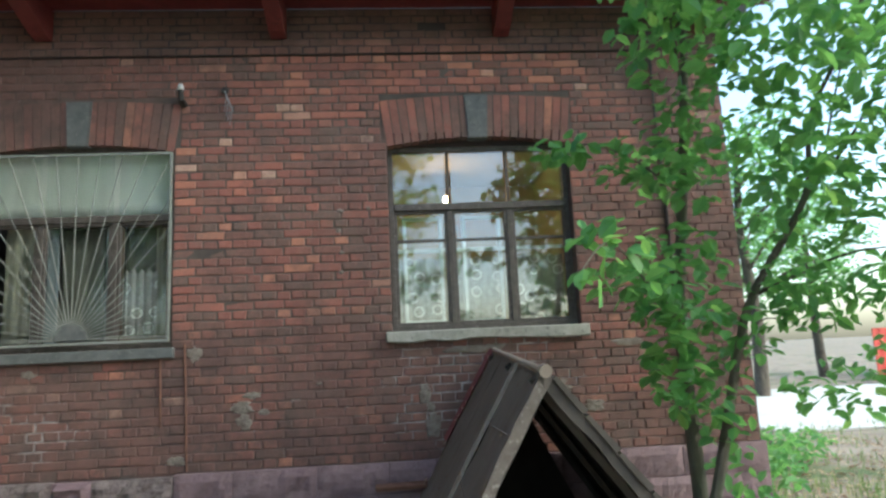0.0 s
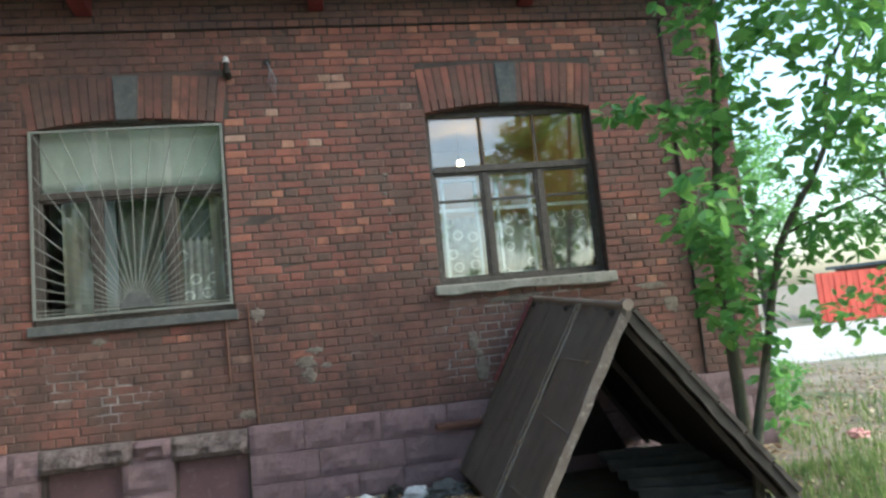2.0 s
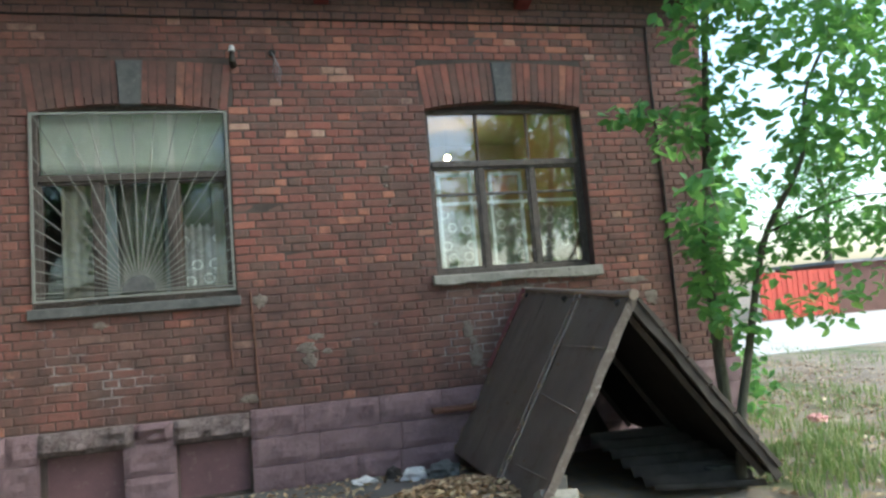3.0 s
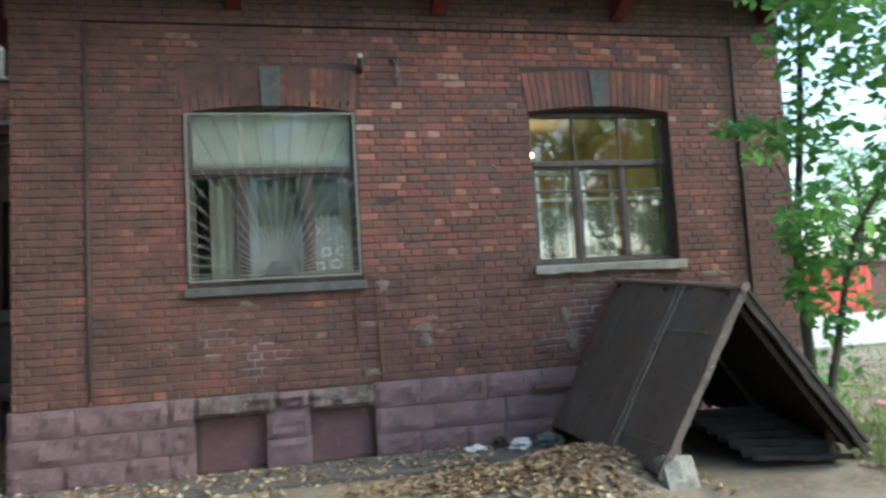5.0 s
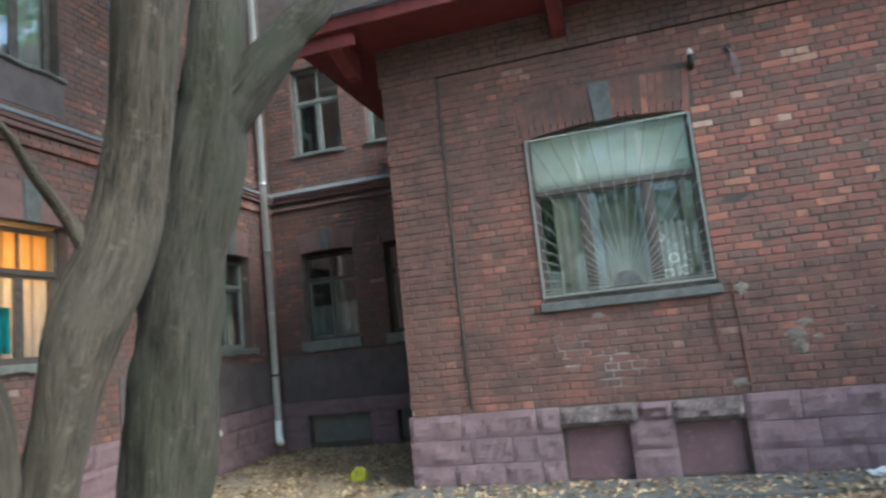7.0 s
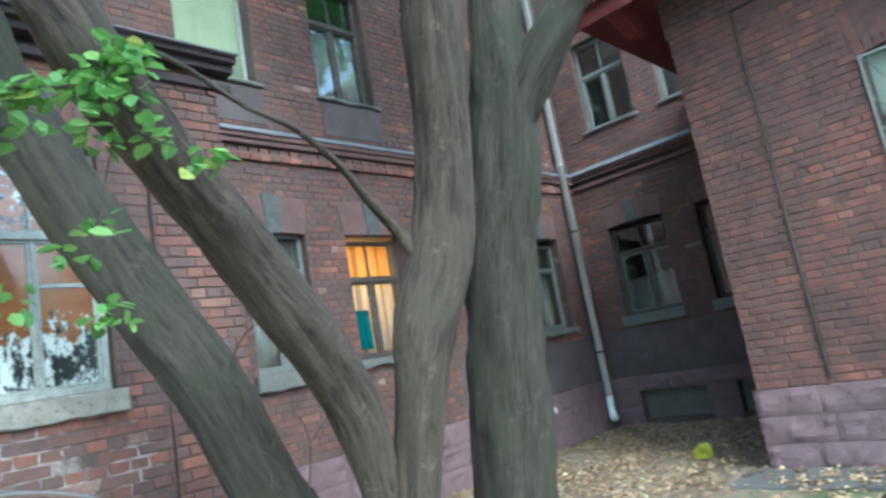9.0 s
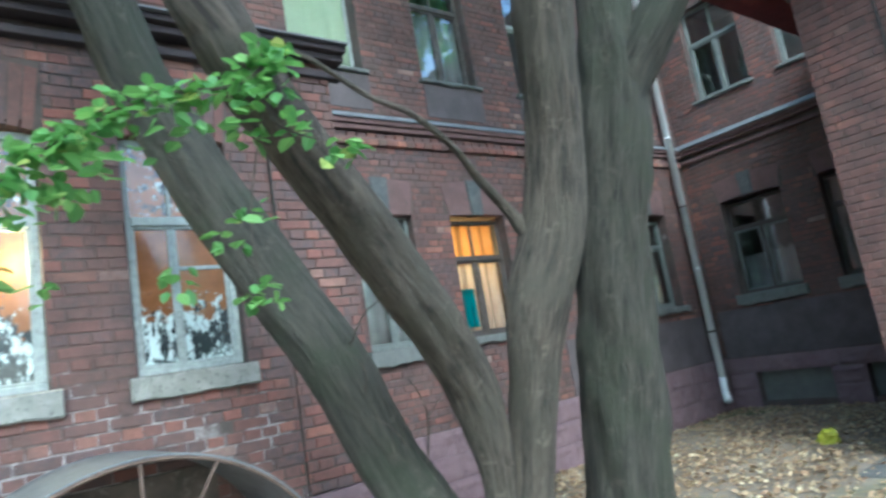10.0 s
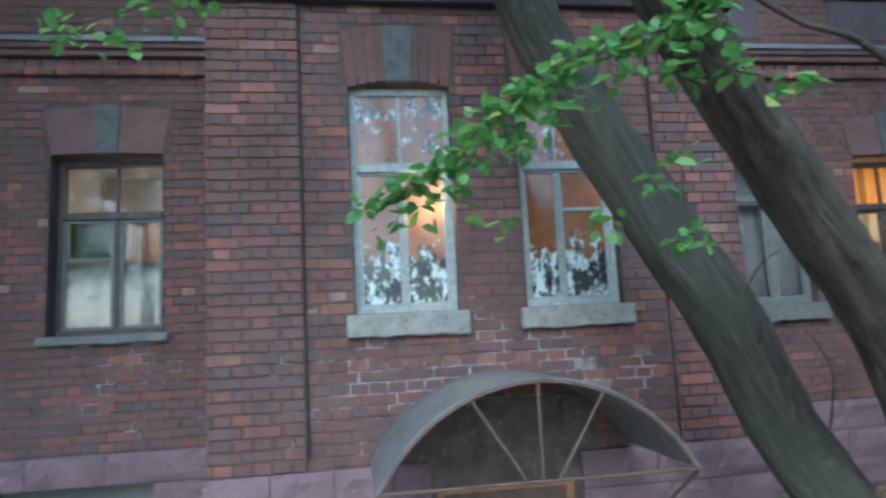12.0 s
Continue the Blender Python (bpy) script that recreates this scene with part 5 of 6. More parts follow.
def forked_tree():
    t = thing("forked_tree", pose(0, 0, 0), "grey-barked tree forking low into leaning stems", "tree", "old trees by the wall")
    limb("stem", *split([(-8.75, 1.42, -0.1, 0.22), (-8.66, 1.42, 0.5, 0.16), (-8.55, 1.417, 0.97, 0.14), (-8.345, 1.4, 1.618, 0.165), (-8.185, 1.434, 2.14, 0.225), (-8.005, 1.5, 2.58, 0.21), (-7.82, 1.49, 3.166, 0.187),
                        (-7.64, 1.35, 3.63, 0.18), (-7.52, 1.27, 3.91, 0.176), (-7.38, 1.2, 4.4, 0.165), (-6.9, 1.4, 6.0, 0.14), (-6.8, 1.5, 7.4, 0.11), (-6.8, 1.5, 9.0, 0.07)]), t, M_BARK, seed=1)
    limb("stem", *split([(-8.8, 1.38, -0.1, 0.22), (-8.75, 1.33, 0.5, 0.15), (-8.68, 1.27, 0.97, 0.13), (-8.54, 1.085, 1.54, 0.158), (-8.36, 0.78, 1.917, 0.163), (-8.139, 0.413, 2.24, 0.156), (-7.923, 0.057, 2.504, 0.142), (-7.655, -0.305, 2.712, 0.126),
                        (-7.416, -0.577, 2.86, 0.116), (-7.28, -0.756, 2.97, 0.112), (-7.2, -0.87, 3.08, 0.11), (-7.16, -1.0, 3.3, 0.1), (-7.1, -1.2, 4.2, 0.09), (-7.0, -1.5, 5.8, 0.075), (-7.0, -1.6, 7.4, 0.05)]), t, M_BARK, seed=2)
    limb("branch", *split([(-8.1, 1.4, 2.5, 0.07), (-8.102, 1.232, 2.7, 0.04), (-7.961, 0.895, 2.86, 0.028), (-7.792, 0.602, 2.966, 0.02), (-7.557, 0.169, 3.025, 0.016), (-7.551, -0.064, 3.087, 0.013), (-7.432, -0.401, 3.154, 0.011), (-7.352, -0.613, 3.152, 0.009)]), t, M_BARK, 8, 0.1)
    rng = random.Random(11)
    tw = [(-7.35, -0.6, 3.15, 0.009), (-7.102, -0.738, 2.95, 0.008), (-7.153, -0.844, 2.86, 0.007), (-7.16, -1.11, 2.79, 0.006), (-7.205, -1.314, 2.68, 0.005), (-7.282, -1.432, 2.61, 0.005), (-7.368, -1.576, 2.5, 0.004), (-7.453, -1.726, 2.41, 0.003), (-7.535, -1.882, 2.34, 0.002)]
    limb("twig", *split(tw), t, M_BARK, 6, 0.0, 5)
    limb("twig", *split([(-7.35, -0.6, 3.15, 0.006), (-7.2, -0.72, 2.78, 0.004), (-7.05, -0.6, 2.64, 0.003)]), t, M_BARK, 6, 0.0, 5)
    limb("twig", *split([(-7.2, -0.75, 2.78, 0.004), (-7.28, -0.8, 2.45, 0.003), (-7.32, -0.78, 2.2, 0.002)]), t, M_BARK, 6, 0.0, 5)
    spots = []
    for a, b in zip(tw[1:], tw[2:]):
        for s in (0.0, 0.33, 0.66):
            p = Vector(a[:3]).lerp(Vector(b[:3]), s)
            spots.append((p + Vector((0, 0, 0.0)), (0.06, 0.08, 0.04), 15))
            spots.append((p + Vector((0, 0.02, -0.08)), (0.07, 0.1, 0.09), 8))
    for p, n in (((-7.1, -0.74, 2.96), 20), ((-7.22, -0.81, 2.73), 12), ((-7.1, -0.67, 2.69), 12), ((-7.02, -0.56, 2.6), 14), ((-7.28, -0.8, 2.45), 8), ((-7.35, -0.86, 2.37), 8), ((-7.5, -1.0, 2.28), 8),
                 ((-7.32, -0.78, 2.18), 14), ((-7.4, -1.25, 2.68), 10), ((-7.47, -1.3, 2.58), 8), ((-7.39, -1.55, 2.36), 8), ((-7.38, -1.41, 2.25), 5)):
        spots.append((p, (0.07, 0.07, 0.05), int(n * 1.4)))
    for p in ((-8.3, -3.2, 3.4), (-8.28, -2.97, 3.34), (-8.1, -2.7, 3.4), (-8.0, -2.5, 3.42)):
        spots.append((p, (0.1, 0.14, 0.09), 22))
    limb("twig", *split([(-7.1, -1.2, 4.2, 0.02), (-7.6, -1.9, 3.8, 0.012), (-8.1, -2.7, 3.45, 0.006), (-8.35, -3.3, 3.4, 0.002)]), t, M_BARK, 6, 0.0, 5)
    leaves("foliage", leaf_cloud([(p, r, int(n * 0.95)) for p, r, n in spots], 0.066, rng, 0.3, 1.3), M_LEAF_L, t, "sprays of bright green leaves")
    return t


def leaning_tree():
    t = thing("leaning_tree", pose(0, 0, 0), "mossy grey tree trunk leaning steeply toward the wall", "tree", "old trees by the wall")
    limb("trunk", *split([(-8.95, 1.4, -0.1, 0.26), (-9.08, 1.2, 0.4, 0.22), (-9.168, 1.015, 0.8, 0.21), (-9.243, 0.849, 1.13, 0.212), (-9.253, 0.658, 1.546, 0.222), (-9.316, 0.467, 2.03, 0.226), (-9.405, 0.275, 2.4, 0.222), (-9.437, 0.065, 2.8, 0.22), (-9.531, -0.152, 3.25, 0.214),
                         (-9.602, -0.341, 3.69, 0.213), (-9.621, -0.542, 4.1, 0.21), (-9.643, -0.674, 4.53, 0.2), (-9.65, -0.779, 4.92, 0.19), (-9.65, -1.0, 6.8, 0.15), (-9.65, -1.2, 8.3, 0.06)]), t, M_BARK_D, seed=3)
    twigs = ([(-9.2, 0.6, 1.6, 0.012), (-8.9, 0.5, 1.85, 0.006), (-8.75, 0.3, 2.0, 0.003)], [(-9.2, 0.5, 1.9, 0.01), (-8.95, 0.55, 2.2, 0.006), (-8.8, 0.62, 2.3, 0.003)])
    twigs += ([(-8.95, 0.75, 1.35, 0.008), (-8.78, 0.55, 1.5, 0.005), (-8.72, 0.35, 1.62, 0.002)], [(-8.95, 0.9, 1.2, 0.008), (-8.8, 0.85, 1.55, 0.005), (-8.75, 0.7, 1.8, 0.002)], [(-8.8, 0.85, 1.5, 0.004), (-8.7, 1.0, 1.7, 0.002)], [(-8.78, 0.55, 1.5, 0.004), (-8.7, 0.5, 1.3, 0.002)])
    for pts in twigs:
        limb("twig", *split(pts), t, M_BARK, 5, 0.0)
    return t


def broad_tree():
    t = thing("broad_tree", pose(0, 0, 0), "thick dark grey tree trunk dividing near the eave", "tree", "old trees by the wall")
    limb("trunk", *split([(-9.15, 3.05, -0.1, 0.44), (-9.049, 3.01, 0.5, 0.37), (-8.875, 2.967, 1.41, 0.355), (-8.643, 2.85, 2.26, 0.315), (-8.461, 2.76, 2.8, 0.283), (-8.235, 2.69, 3.45, 0.275), (-8.1, 2.65, 3.85, 0.25), (-8.02, 2.58, 4.2, 0.2), (-7.955, 2.55, 4.6, 0.19), (-7.8, 2.55, 5.4, 0.17), (-7.7, 2.6, 7.2, 0.13), (-7.7, 2.6, 9.0, 0.07)]), t, M_BARK_D, 40, seed=4)
    limb("limb", *split([(-8.26, 2.7, 3.3, 0.19), (-8.097, 2.7, 3.69, 0.2), (-7.754, 2.749, 4.07, 0.182), (-7.484, 2.814, 4.37, 0.155), (-7.186, 2.9, 4.7, 0.138), (-6.7, 3.2, 6.0, 0.11), (-6.5, 3.4, 8.5, 0.06)]), t, M_BARK_D, 36, seed=5)
    return t


def shade_crown(t, tops, seed):
    """An unseen crown far over the yard, added for shade: boughs from the stem's top, with leaf clumps and gaps between
    them.
    """
    rng = random.Random(seed)
    spots = []
    for base, tip in tops:
        base, tip = Vector(base), Vector(tip)
        limb("bough", [tuple(base), tuple(base.lerp(tip, 0.5) + Vector((0, 0, 0.25))), tuple(tip)], [0.09, 0.05, 0.015], t, M_BARK, 7, 0.0, 4)
        for s in (0.4, 0.7, 1.0):
            spots.append((base.lerp(tip, s), (1.0, 1.0, 0.4), 330))
    leaves("crown", leaf_cloud(spots, 0.19, rng, 0.2), M_LEAF, t)


# Crowns out of view, added to shade the walls.
shade_crown(forked_tree(), [((-6.8, 1.5, 7.0), (-5.6, 3.6, 8.4)), ((-7.0, -1.5, 6.2), (-6.0, -3.4, 7.2)), ((-7.0, -1.6, 6.8), (-9.0, -3.4, 8.4)), ((-7.0, -1.6, 7.2), (-6.6, -0.6, 8.8))], 41)
shade_crown(leaning_tree(), [((-9.65, -1.0, 6.9), (-8.2, -0.4, 7.8)), ((-9.65, -1.1, 7.6), (-9.8, -4.4, 8.8)), ((-9.65, -1.1, 7.9), (-7.6, -3.8, 8.6)), ((-9.65, -1.1, 8.0), (-10.6, 0.6, 9.4))], 42)
# The later boughs here reach over the recess to darken it.
shade_crown(broad_tree(), [((-7.7, 2.6, 7.2), (-9.6, 5.2, 9.2)), ((-7.7, 2.6, 7.8), (-10.0, 2.6, 9.0)), ((-6.5, 3.4, 8.0), (-6.6, 5.2, 9.4)), ((-7.7, 2.6, 8.4), (-9.4, 7.4, 9.9)), ((-7.7, 2.6, 7.6), (-10.6, 6.2, 8.6)), ((-7.7, 2.6, 8.0), (-9.0, 8.4, 9.0)), ((-7.7, 2.6, 8.2), (-11.0, 8.2, 9.8)), ((-7.7, 2.6, 8.3), (-10.6, 4.0, 10.2))], 43)


def sapling_pair():
    rng = random.Random(5)
    a = thing("young_tree", pose(0, 0, 0), "slim young tree with broad bright green leaves by the wall corner", "tree", "young trees")
    s1 = [(0.27, 4.55, -0.1, 0.066), (0.3, 4.55, 0.52, 0.06), (0.29, 4.55, 1.14, 0.056), (0.28, 4.55, 1.76, 0.05), (0.28, 4.55, 2.21, 0.046), (0.45, 4.55, 3.42, 0.038), (0.58, 4.55, 4.64, 0.03), (0.66, 4.55, 5.6, 0.016)]
    limb("trunk", *split(s1), a, M_BARK_S, 10, 0.08)
    tw = [[(0.28, 4.5, 2.1, 0.016), (-0.3, 3.7, 2.35, 0.01), (-0.75, 3.0, 2.5, 0.006), (-1.12, 2.4, 2.25, 0.003)],
          [(0.4, 4.5, 3.1, 0.014), (-0.2, 4.15, 3.35, 0.008), (-0.65, 4.1, 3.45, 0.004)],
          [(0.34, 4.55, 2.7, 0.014), (0.5, 4.9, 3.0, 0.008), (0.6, 5.4, 3.6, 0.004)],
          [(0.5, 4.55, 4.0, 0.014), (0.1, 3.8, 4.4, 0.008), (-0.1, 3.4, 4.7, 0.004)]]
    for q in tw:
        limb("twig", *split(q), a, M_BARK_S, 6, 0.0, 5)
    spots = [((-0.75, 3.0, 2.5), (0.2, 0.2, 0.13), 22), ((-1.12, 2.38, 2.2), (0.1, 0.1, 0.1), 3), ((-0.4, 3.6, 2.35), (0.3, 0.25, 0.15), 40), ((-0.1, 3.9, 2.2), (0.3, 0.3, 0.25), 50),
             ((-0.65, 4.1, 3.4), (0.2, 0.2, 0.12), 26), ((-0.25, 4.15, 3.3), (0.2, 0.2, 0.2), 24), ((0.05, 4.2, 1.75), (0.25, 0.25, 0.3), 60), ((0.15, 4.2, 2.4), (0.35, 0.35, 0.5), 110),
             ((0.3, 4.2, 3.4), (0.4, 0.4, 0.5), 130), ((0.3, 4.1, 4.3), (0.5, 0.5, 0.5), 170), ((0.1, 3.6, 4.6), (0.5, 0.5, 0.5), 120), ((0.55, 5.2, 3.5), (0.3, 0.4, 0.3), 50), ((0.3, 4.3, 5.2), (0.6, 0.6, 0.5), 170), ((0.7, 3.6, 4.0), (0.5, 0.5, 0.6), 150), ((0.6, 3.4, 3.1), (0.35, 0.35, 0.3), 70), ((0.35, 4.3, 1.5), (0.25, 0.3, 0.3), 45), ((0.5, 3.0, 4.9), (0.6, 0.5, 0.5), 170), ((-0.2, 3.3, 4.4), (0.3, 0.3, 0.35), 70), ((0.55, 4.4, 0.9), (0.2, 0.2, 0.35), 25)]
    leaves("foliage", leaf_cloud([(p, r, int(n * 1.4)) for p, r, n in spots], 0.135, rng, 0.5, 1.25), M_LEAF, a, "broad green leaves")
    b = thing("young_tree", pose(0, 0, 0), "slim dark young tree leaning outward with dense green leaves", "tree", "young trees")
    s2 = [(0.1, 4.2, -0.1, 0.052), (0.18, 4.2, 0.59, 0.045), (0.31, 4.2, 1.06, 0.038), (0.43, 4.2, 1.49, 0.035), (0.53, 4.2, 1.85, 0.032), (0.71, 4.2, 2.29, 0.029), (1.21, 4.2, 3.01, 0.025), (1.35, 4.2, 3.66, 0.02), (1.79, 4.15, 4.41, 0.014), (2.1, 4.0, 5.4, 0.008)]
    limb("trunk", *split(s2), b, M_BARK_S, 10, 0.08)
    tw = [[(1.21, 4.2, 3.01, 0.018), (1.58, 4.2, 3.38, 0.014), (1.91, 4.1, 3.91, 0.007)], [(0.8, 4.3, 2.28, 0.014), (1.2, 3.7, 2.5, 0.008), (1.6, 3.2, 2.4, 0.004)],
          [(0.6, 4.3, 1.83, 0.012), (1.0, 4.6, 2.1, 0.007), (1.5, 4.8, 2.0, 0.003)], [(1.4, 4.15, 3.4, 0.012), (1.1, 3.5, 3.7, 0.007), (0.8, 3.0, 3.6, 0.003)]]
    for q in tw:
        limb("twig", *split(q), b, M_BARK_S, 6, 0.0, 5)
    spots = [((0.5, 4.2, 1.95), (0.3, 0.3, 0.22), 45), ((0.95, 4.0, 2.25), (0.4, 0.4, 0.28), 110), ((1.5, 3.6, 2.3), (0.45, 0.45, 0.28), 120), ((1.25, 4.2, 2.9), (0.5, 0.5, 0.35), 110), ((1.7, 4.0, 3.3), (0.5, 0.5, 0.4), 130), ((1.9, 3.7, 4.0), (0.6, 0.6, 0.5), 170),
             ((1.0, 3.3, 3.6), (0.45, 0.4, 0.45), 110), ((1.4, 3.9, 4.4), (0.7, 0.6, 0.5), 200), ((2.2, 3.8, 5.0), (0.7, 0.7, 0.6), 190), ((2.4, 4.2, 3.2), (0.5, 0.5, 0.5), 100), ((2.3, 4.2, 2.2), (0.4, 0.4, 0.3), 60), ((1.9, 4.4, 1.75), (0.3, 0.3, 0.2), 30), ((1.0, 3.9, 5.2), (0.8, 0.6, 0.5), 200), ((2.6, 3.4, 4.2), (0.7, 0.6, 0.7), 240), ((3.2, 4.4, 3.6), (0.8, 0.7, 0.7), 240), ((3.0, 4.2, 2.6), (0.6, 0.6, 0.4), 110), ((1.9, 3.3, 2.9), (0.5, 0.5, 0.4), 120), ((3.4, 4.2, 5.0), (0.8, 0.8, 0.6), 220), ((2.0, 3.0, 5.2), (0.8, 0.6, 0.5), 200), ((1.5, 4.6, 1.55), (0.4, 0.4, 0.25), 50)]
    leaves("foliage", leaf_cloud([(p, r, int(n * 1.5)) for p, r, n in spots], 0.13, rng), M_LEAF, b, "broad green leaves")


sapling_pair()

# ---------------------------------------------------------------- distance on the open side
M_TRUCK = plain("red_fence_paint", (0.5, 0.06, 0.04), (0.6, 0.08, 0.05), 2.0, 0.6)
M_SHED = plain("brown_shed", (0.14, 0.07, 0.055), (0.2, 0.1, 0.08), 2.0, 0.8)
M_ROAD = plain("pale_road", (0.48, 0.47, 0.44), (0.58, 0.57, 0.54), 0.7, 0.95)
road = part("road", boxes((6.0, 80, 13.0, 24.5, 0.0, 0.035)), M_ROAD)
tagged(road, "pale dusty road in open daylight", "road", kind="structure")


def metal_fence():
    f = thing("metal_fence", pose(0, 0, 0), "bright red sheet metal fence across the road", "fence")
    for i in range(7):
        x = 17.3 + i * 0.6
        part("fence_panel", boxes((x, x + 0.58, 25.0, 25.06, 0.05, 2.2), (x + 0.26, x + 0.3, 24.97, 25.0, 0.05, 2.2)), M_TRUCK, f)
    s = thing("shed", pose(24, 25.5, 0), "low brown shed beside the red fence", "shed")
    part("shed_wall", boxes((-2.0, 5.0, 0, 4, 0, 2.4)), M_SHED, s)
    part("shed_roof", boxes((-2.3, 5.3, -0.4, 4.3, 2.4, 2.55)), M_ROOF, s)


metal_fence()


def big_tree(name, m, height, rng, size=0.3, count=260, label=""):
    """A grown tree: tapered trunk, limbs, and a crown of many leaf clumps with gaps."""
    t = thing(name, m, label or "tall green tree with an open leafy crown", "tree", "trees around the yard")
    limb("trunk", [(0, 0, -0.2), (0.1, 0, height * 0.3), (0, 0.2, height * 0.6), (0.2, 0.1, height * 0.92)], [0.26, 0.2, 0.14, 0.04], t, M_BARK, 12, 0.1)
    spots = []
    for i in range(11):
        a, z = i * 2.4, height * (0.34 + 0.05 * i)
        r = height * 0.3 * (1 - 0.045 * i)
        tip = Vector((r * math.cos(a), r * math.sin(a), z + height * 0.14))
        limb("limb", [(0.08, 0.05, z), tuple(tip * 0.5 + Vector((0, 0, z * 0.5 + 0.2))), tuple(tip)], [0.08, 0.05, 0.015], t, M_BARK, 7, 0.0, 4)
        for s in (0.45, 0.75, 1.0):
            p = Vector((tip.x * s, tip.y * s, z + height * 0.14 * s))
            spots.append((p, (height * 0.1, height * 0.1, height * 0.07), count))
    leaves("crown", leaf_cloud(spots, size, rng, 0.2), M_LEAF, t)
    return t


rng = random.Random(21)
tree_a = big_tree("street_tree", pose(10.5, 21.7, 0), 10.0, rng, 0.24, 110)
for x, y, turn in ((13.0, 30.0, 60), (19.0, 31.0, 130), (28.0, 32.0, 200), (7.0, 30.0, 20), (38, 28, 80)):
    copy_thing(tree_a, pose(x, y, 0, 0, 0, turn))
# trees on the far side of the yard, seen in the panes, with more added unseen to block light
tree_b = big_tree("yard_tree", pose(-3.0, -11.0, 0), 11.0, rng, 0.34, 85)
# Some copies are unseen additions: left for shade, right to darken reflections.
for x, y, turn in ((-9.5, -12.0, 40), (6.5, -14.5, 110), (-7.0, -8.0, 170), (-12.0, -7.5, 240), (-17.0, -11.0, 300), (9.5, -10.5, 75), (14.0, -17.0, 150), (17.0, -9.0, 15)):
    copy_thing(tree_b, pose(x, y, 0, 0, 0, turn))

shrub = thing("shrub", pose(2.9, 8.6, 0), "low leafy green shrub beyond the wall corner", "shrub")
leaves("shrub_leaves", leaf_cloud([((0, 0, 0.35), (0.5, 0.5, 0.35), 260), ((0.7, 0.5, 0.3), (0.5, 0.5, 0.3), 220), ((-0.5, 0.9, 0.5), (0.4, 0.5, 0.5), 220), ((1.4, 1.2, 0.3), (0.5, 0.5, 0.3), 200), ((-0.6, -1.6, 0.5), (0.25, 0.4, 0.5), 120)], 0.13, random.Random(77), 0.3), M_LEAF, shrub)
for k in range(7):
    limb("shrub_stem", [(0.1 * k - 0.3, 0.05 * k, -0.05), (0.18 * k - 0.5, 0.1 * k, 0.3), (0.26 * k - 0.7, 0.15 * k, 0.62)], [0.014, 0.01, 0.004], shrub, M_BARK_S, 5, 0.0, 3)

# ---------------------------------------------------------------- ground cover
pavement = part("pavement", boxes((-8.3, -1.9, 5.55, 6.36, -0.05, 0.045), bevel=0.01), M_ASPHALT)
tagged(pavement, "narrow grey asphalt apron along the plinth", "pavement", kind="structure")


def litter(name, areas, material, label, size, seed, lift=0.012):
    """Fallen leaves lying on the ground, curled, in one mesh."""
    rng = random.Random(seed)
    verts, faces = [], []
    for x0, x1, y0, y1, count in areas:
        for _ in range(count):
            x, y = rng.uniform(x0, x1), rng.uniform(y0, y1)
            if noise.noise(Vector((x * 0.9, y * 0.9, 7))) < rng.uniform(-0.5, 0.1):
                continue
            z = ground_height(x, y) + lift + rng.random() * 0.02
            if -8.3 < x < -1.9 and 5.55 < y < 6.36:
                z = max(z, 0.055)
            a, s = rng.uniform(0, 6.28), size * rng.uniform(0.6, 1.3)
            d = Vector((math.cos(a), math.sin(a), rng.gauss(0, 0.25)))
            w = Vector((-math.sin(a), math.cos(a), rng.gauss(0, 0.25)))
            c = Vector((x, y, z))
            k = len(verts)
            curl = Vector((0, 0, s * rng.uniform(0.05, 0.3)))
            verts += [c - d * s * 0.5, c - w * s * 0.3 + curl, c + d * s * 0.5, c + w * s * 0.3 + curl]
            faces += [(k, k + 1, k + 2), (k, k + 2, k + 3)]
    ob = leaves(name, (verts, faces), material, None)
    return tagged(ob, label, "leaves", kind="stuff")


litter("fallen_leaves", [(-3.6, -1.3, 3.6, 5.6, 5200), (-8.0, -1.5, 4.6, 6.3, 1800), (-12.0, -8.1, 3.0, 10.1, 7000), (-8.0, -3.5, 3.0, 5.2, 3000), (0.2, 7.0, 3.0, 12.0, 5000)], M_FALLEN, "dry yellow-brown fallen leaves", 0.075, 3)


def grass():
    rng = random.Random(8)
    verts, faces = [], []
    for x0, x1, y0, y1, count in ((0.3, 1.6, 3.2, 5.6, 2400), (1.6, 5.0, 3.5, 9.0, 3600), (3.0, 9.0, 9.0, 14.0, 1500)):
        for _ in range(count):
            x, y = rng.uniform(x0, x1), rng.uniform(y0, y1)
            if noise.noise(Vector((x * 1.1, y * 1.1, 2))) < rng.uniform(-0.3, 0.3):
                continue
            z = ground_height(x, y)
            h, a = rng.uniform(0.05, 0.2), rng.uniform(0, 6.28)
            lean = Vector((math.cos(a), math.sin(a), 0)) * h * rng.uniform(0.2, 0.7)
            w = Vector((-math.sin(a), math.cos(a), 0)) * 0.008
            c = Vector((x, y, z))
            k = len(verts)
            verts += [c - w, c + w, c + lean * 0.4 + Vector((0, 0, h * 0.7)) + w * 0.7, c + lean + Vector((0, 0, h)), c + lean * 0.4 + Vector((0, 0, h * 0.7)) - w * 0.7]
            faces += [(k, k + 1, k + 2, k + 4), (k + 4, k + 2, k + 3)]
    ob = leaves("grass", (verts, faces), M_GRASS, None)
    tagged(ob, "patchy green grass and weeds", "grass", kind="stuff")


grass()

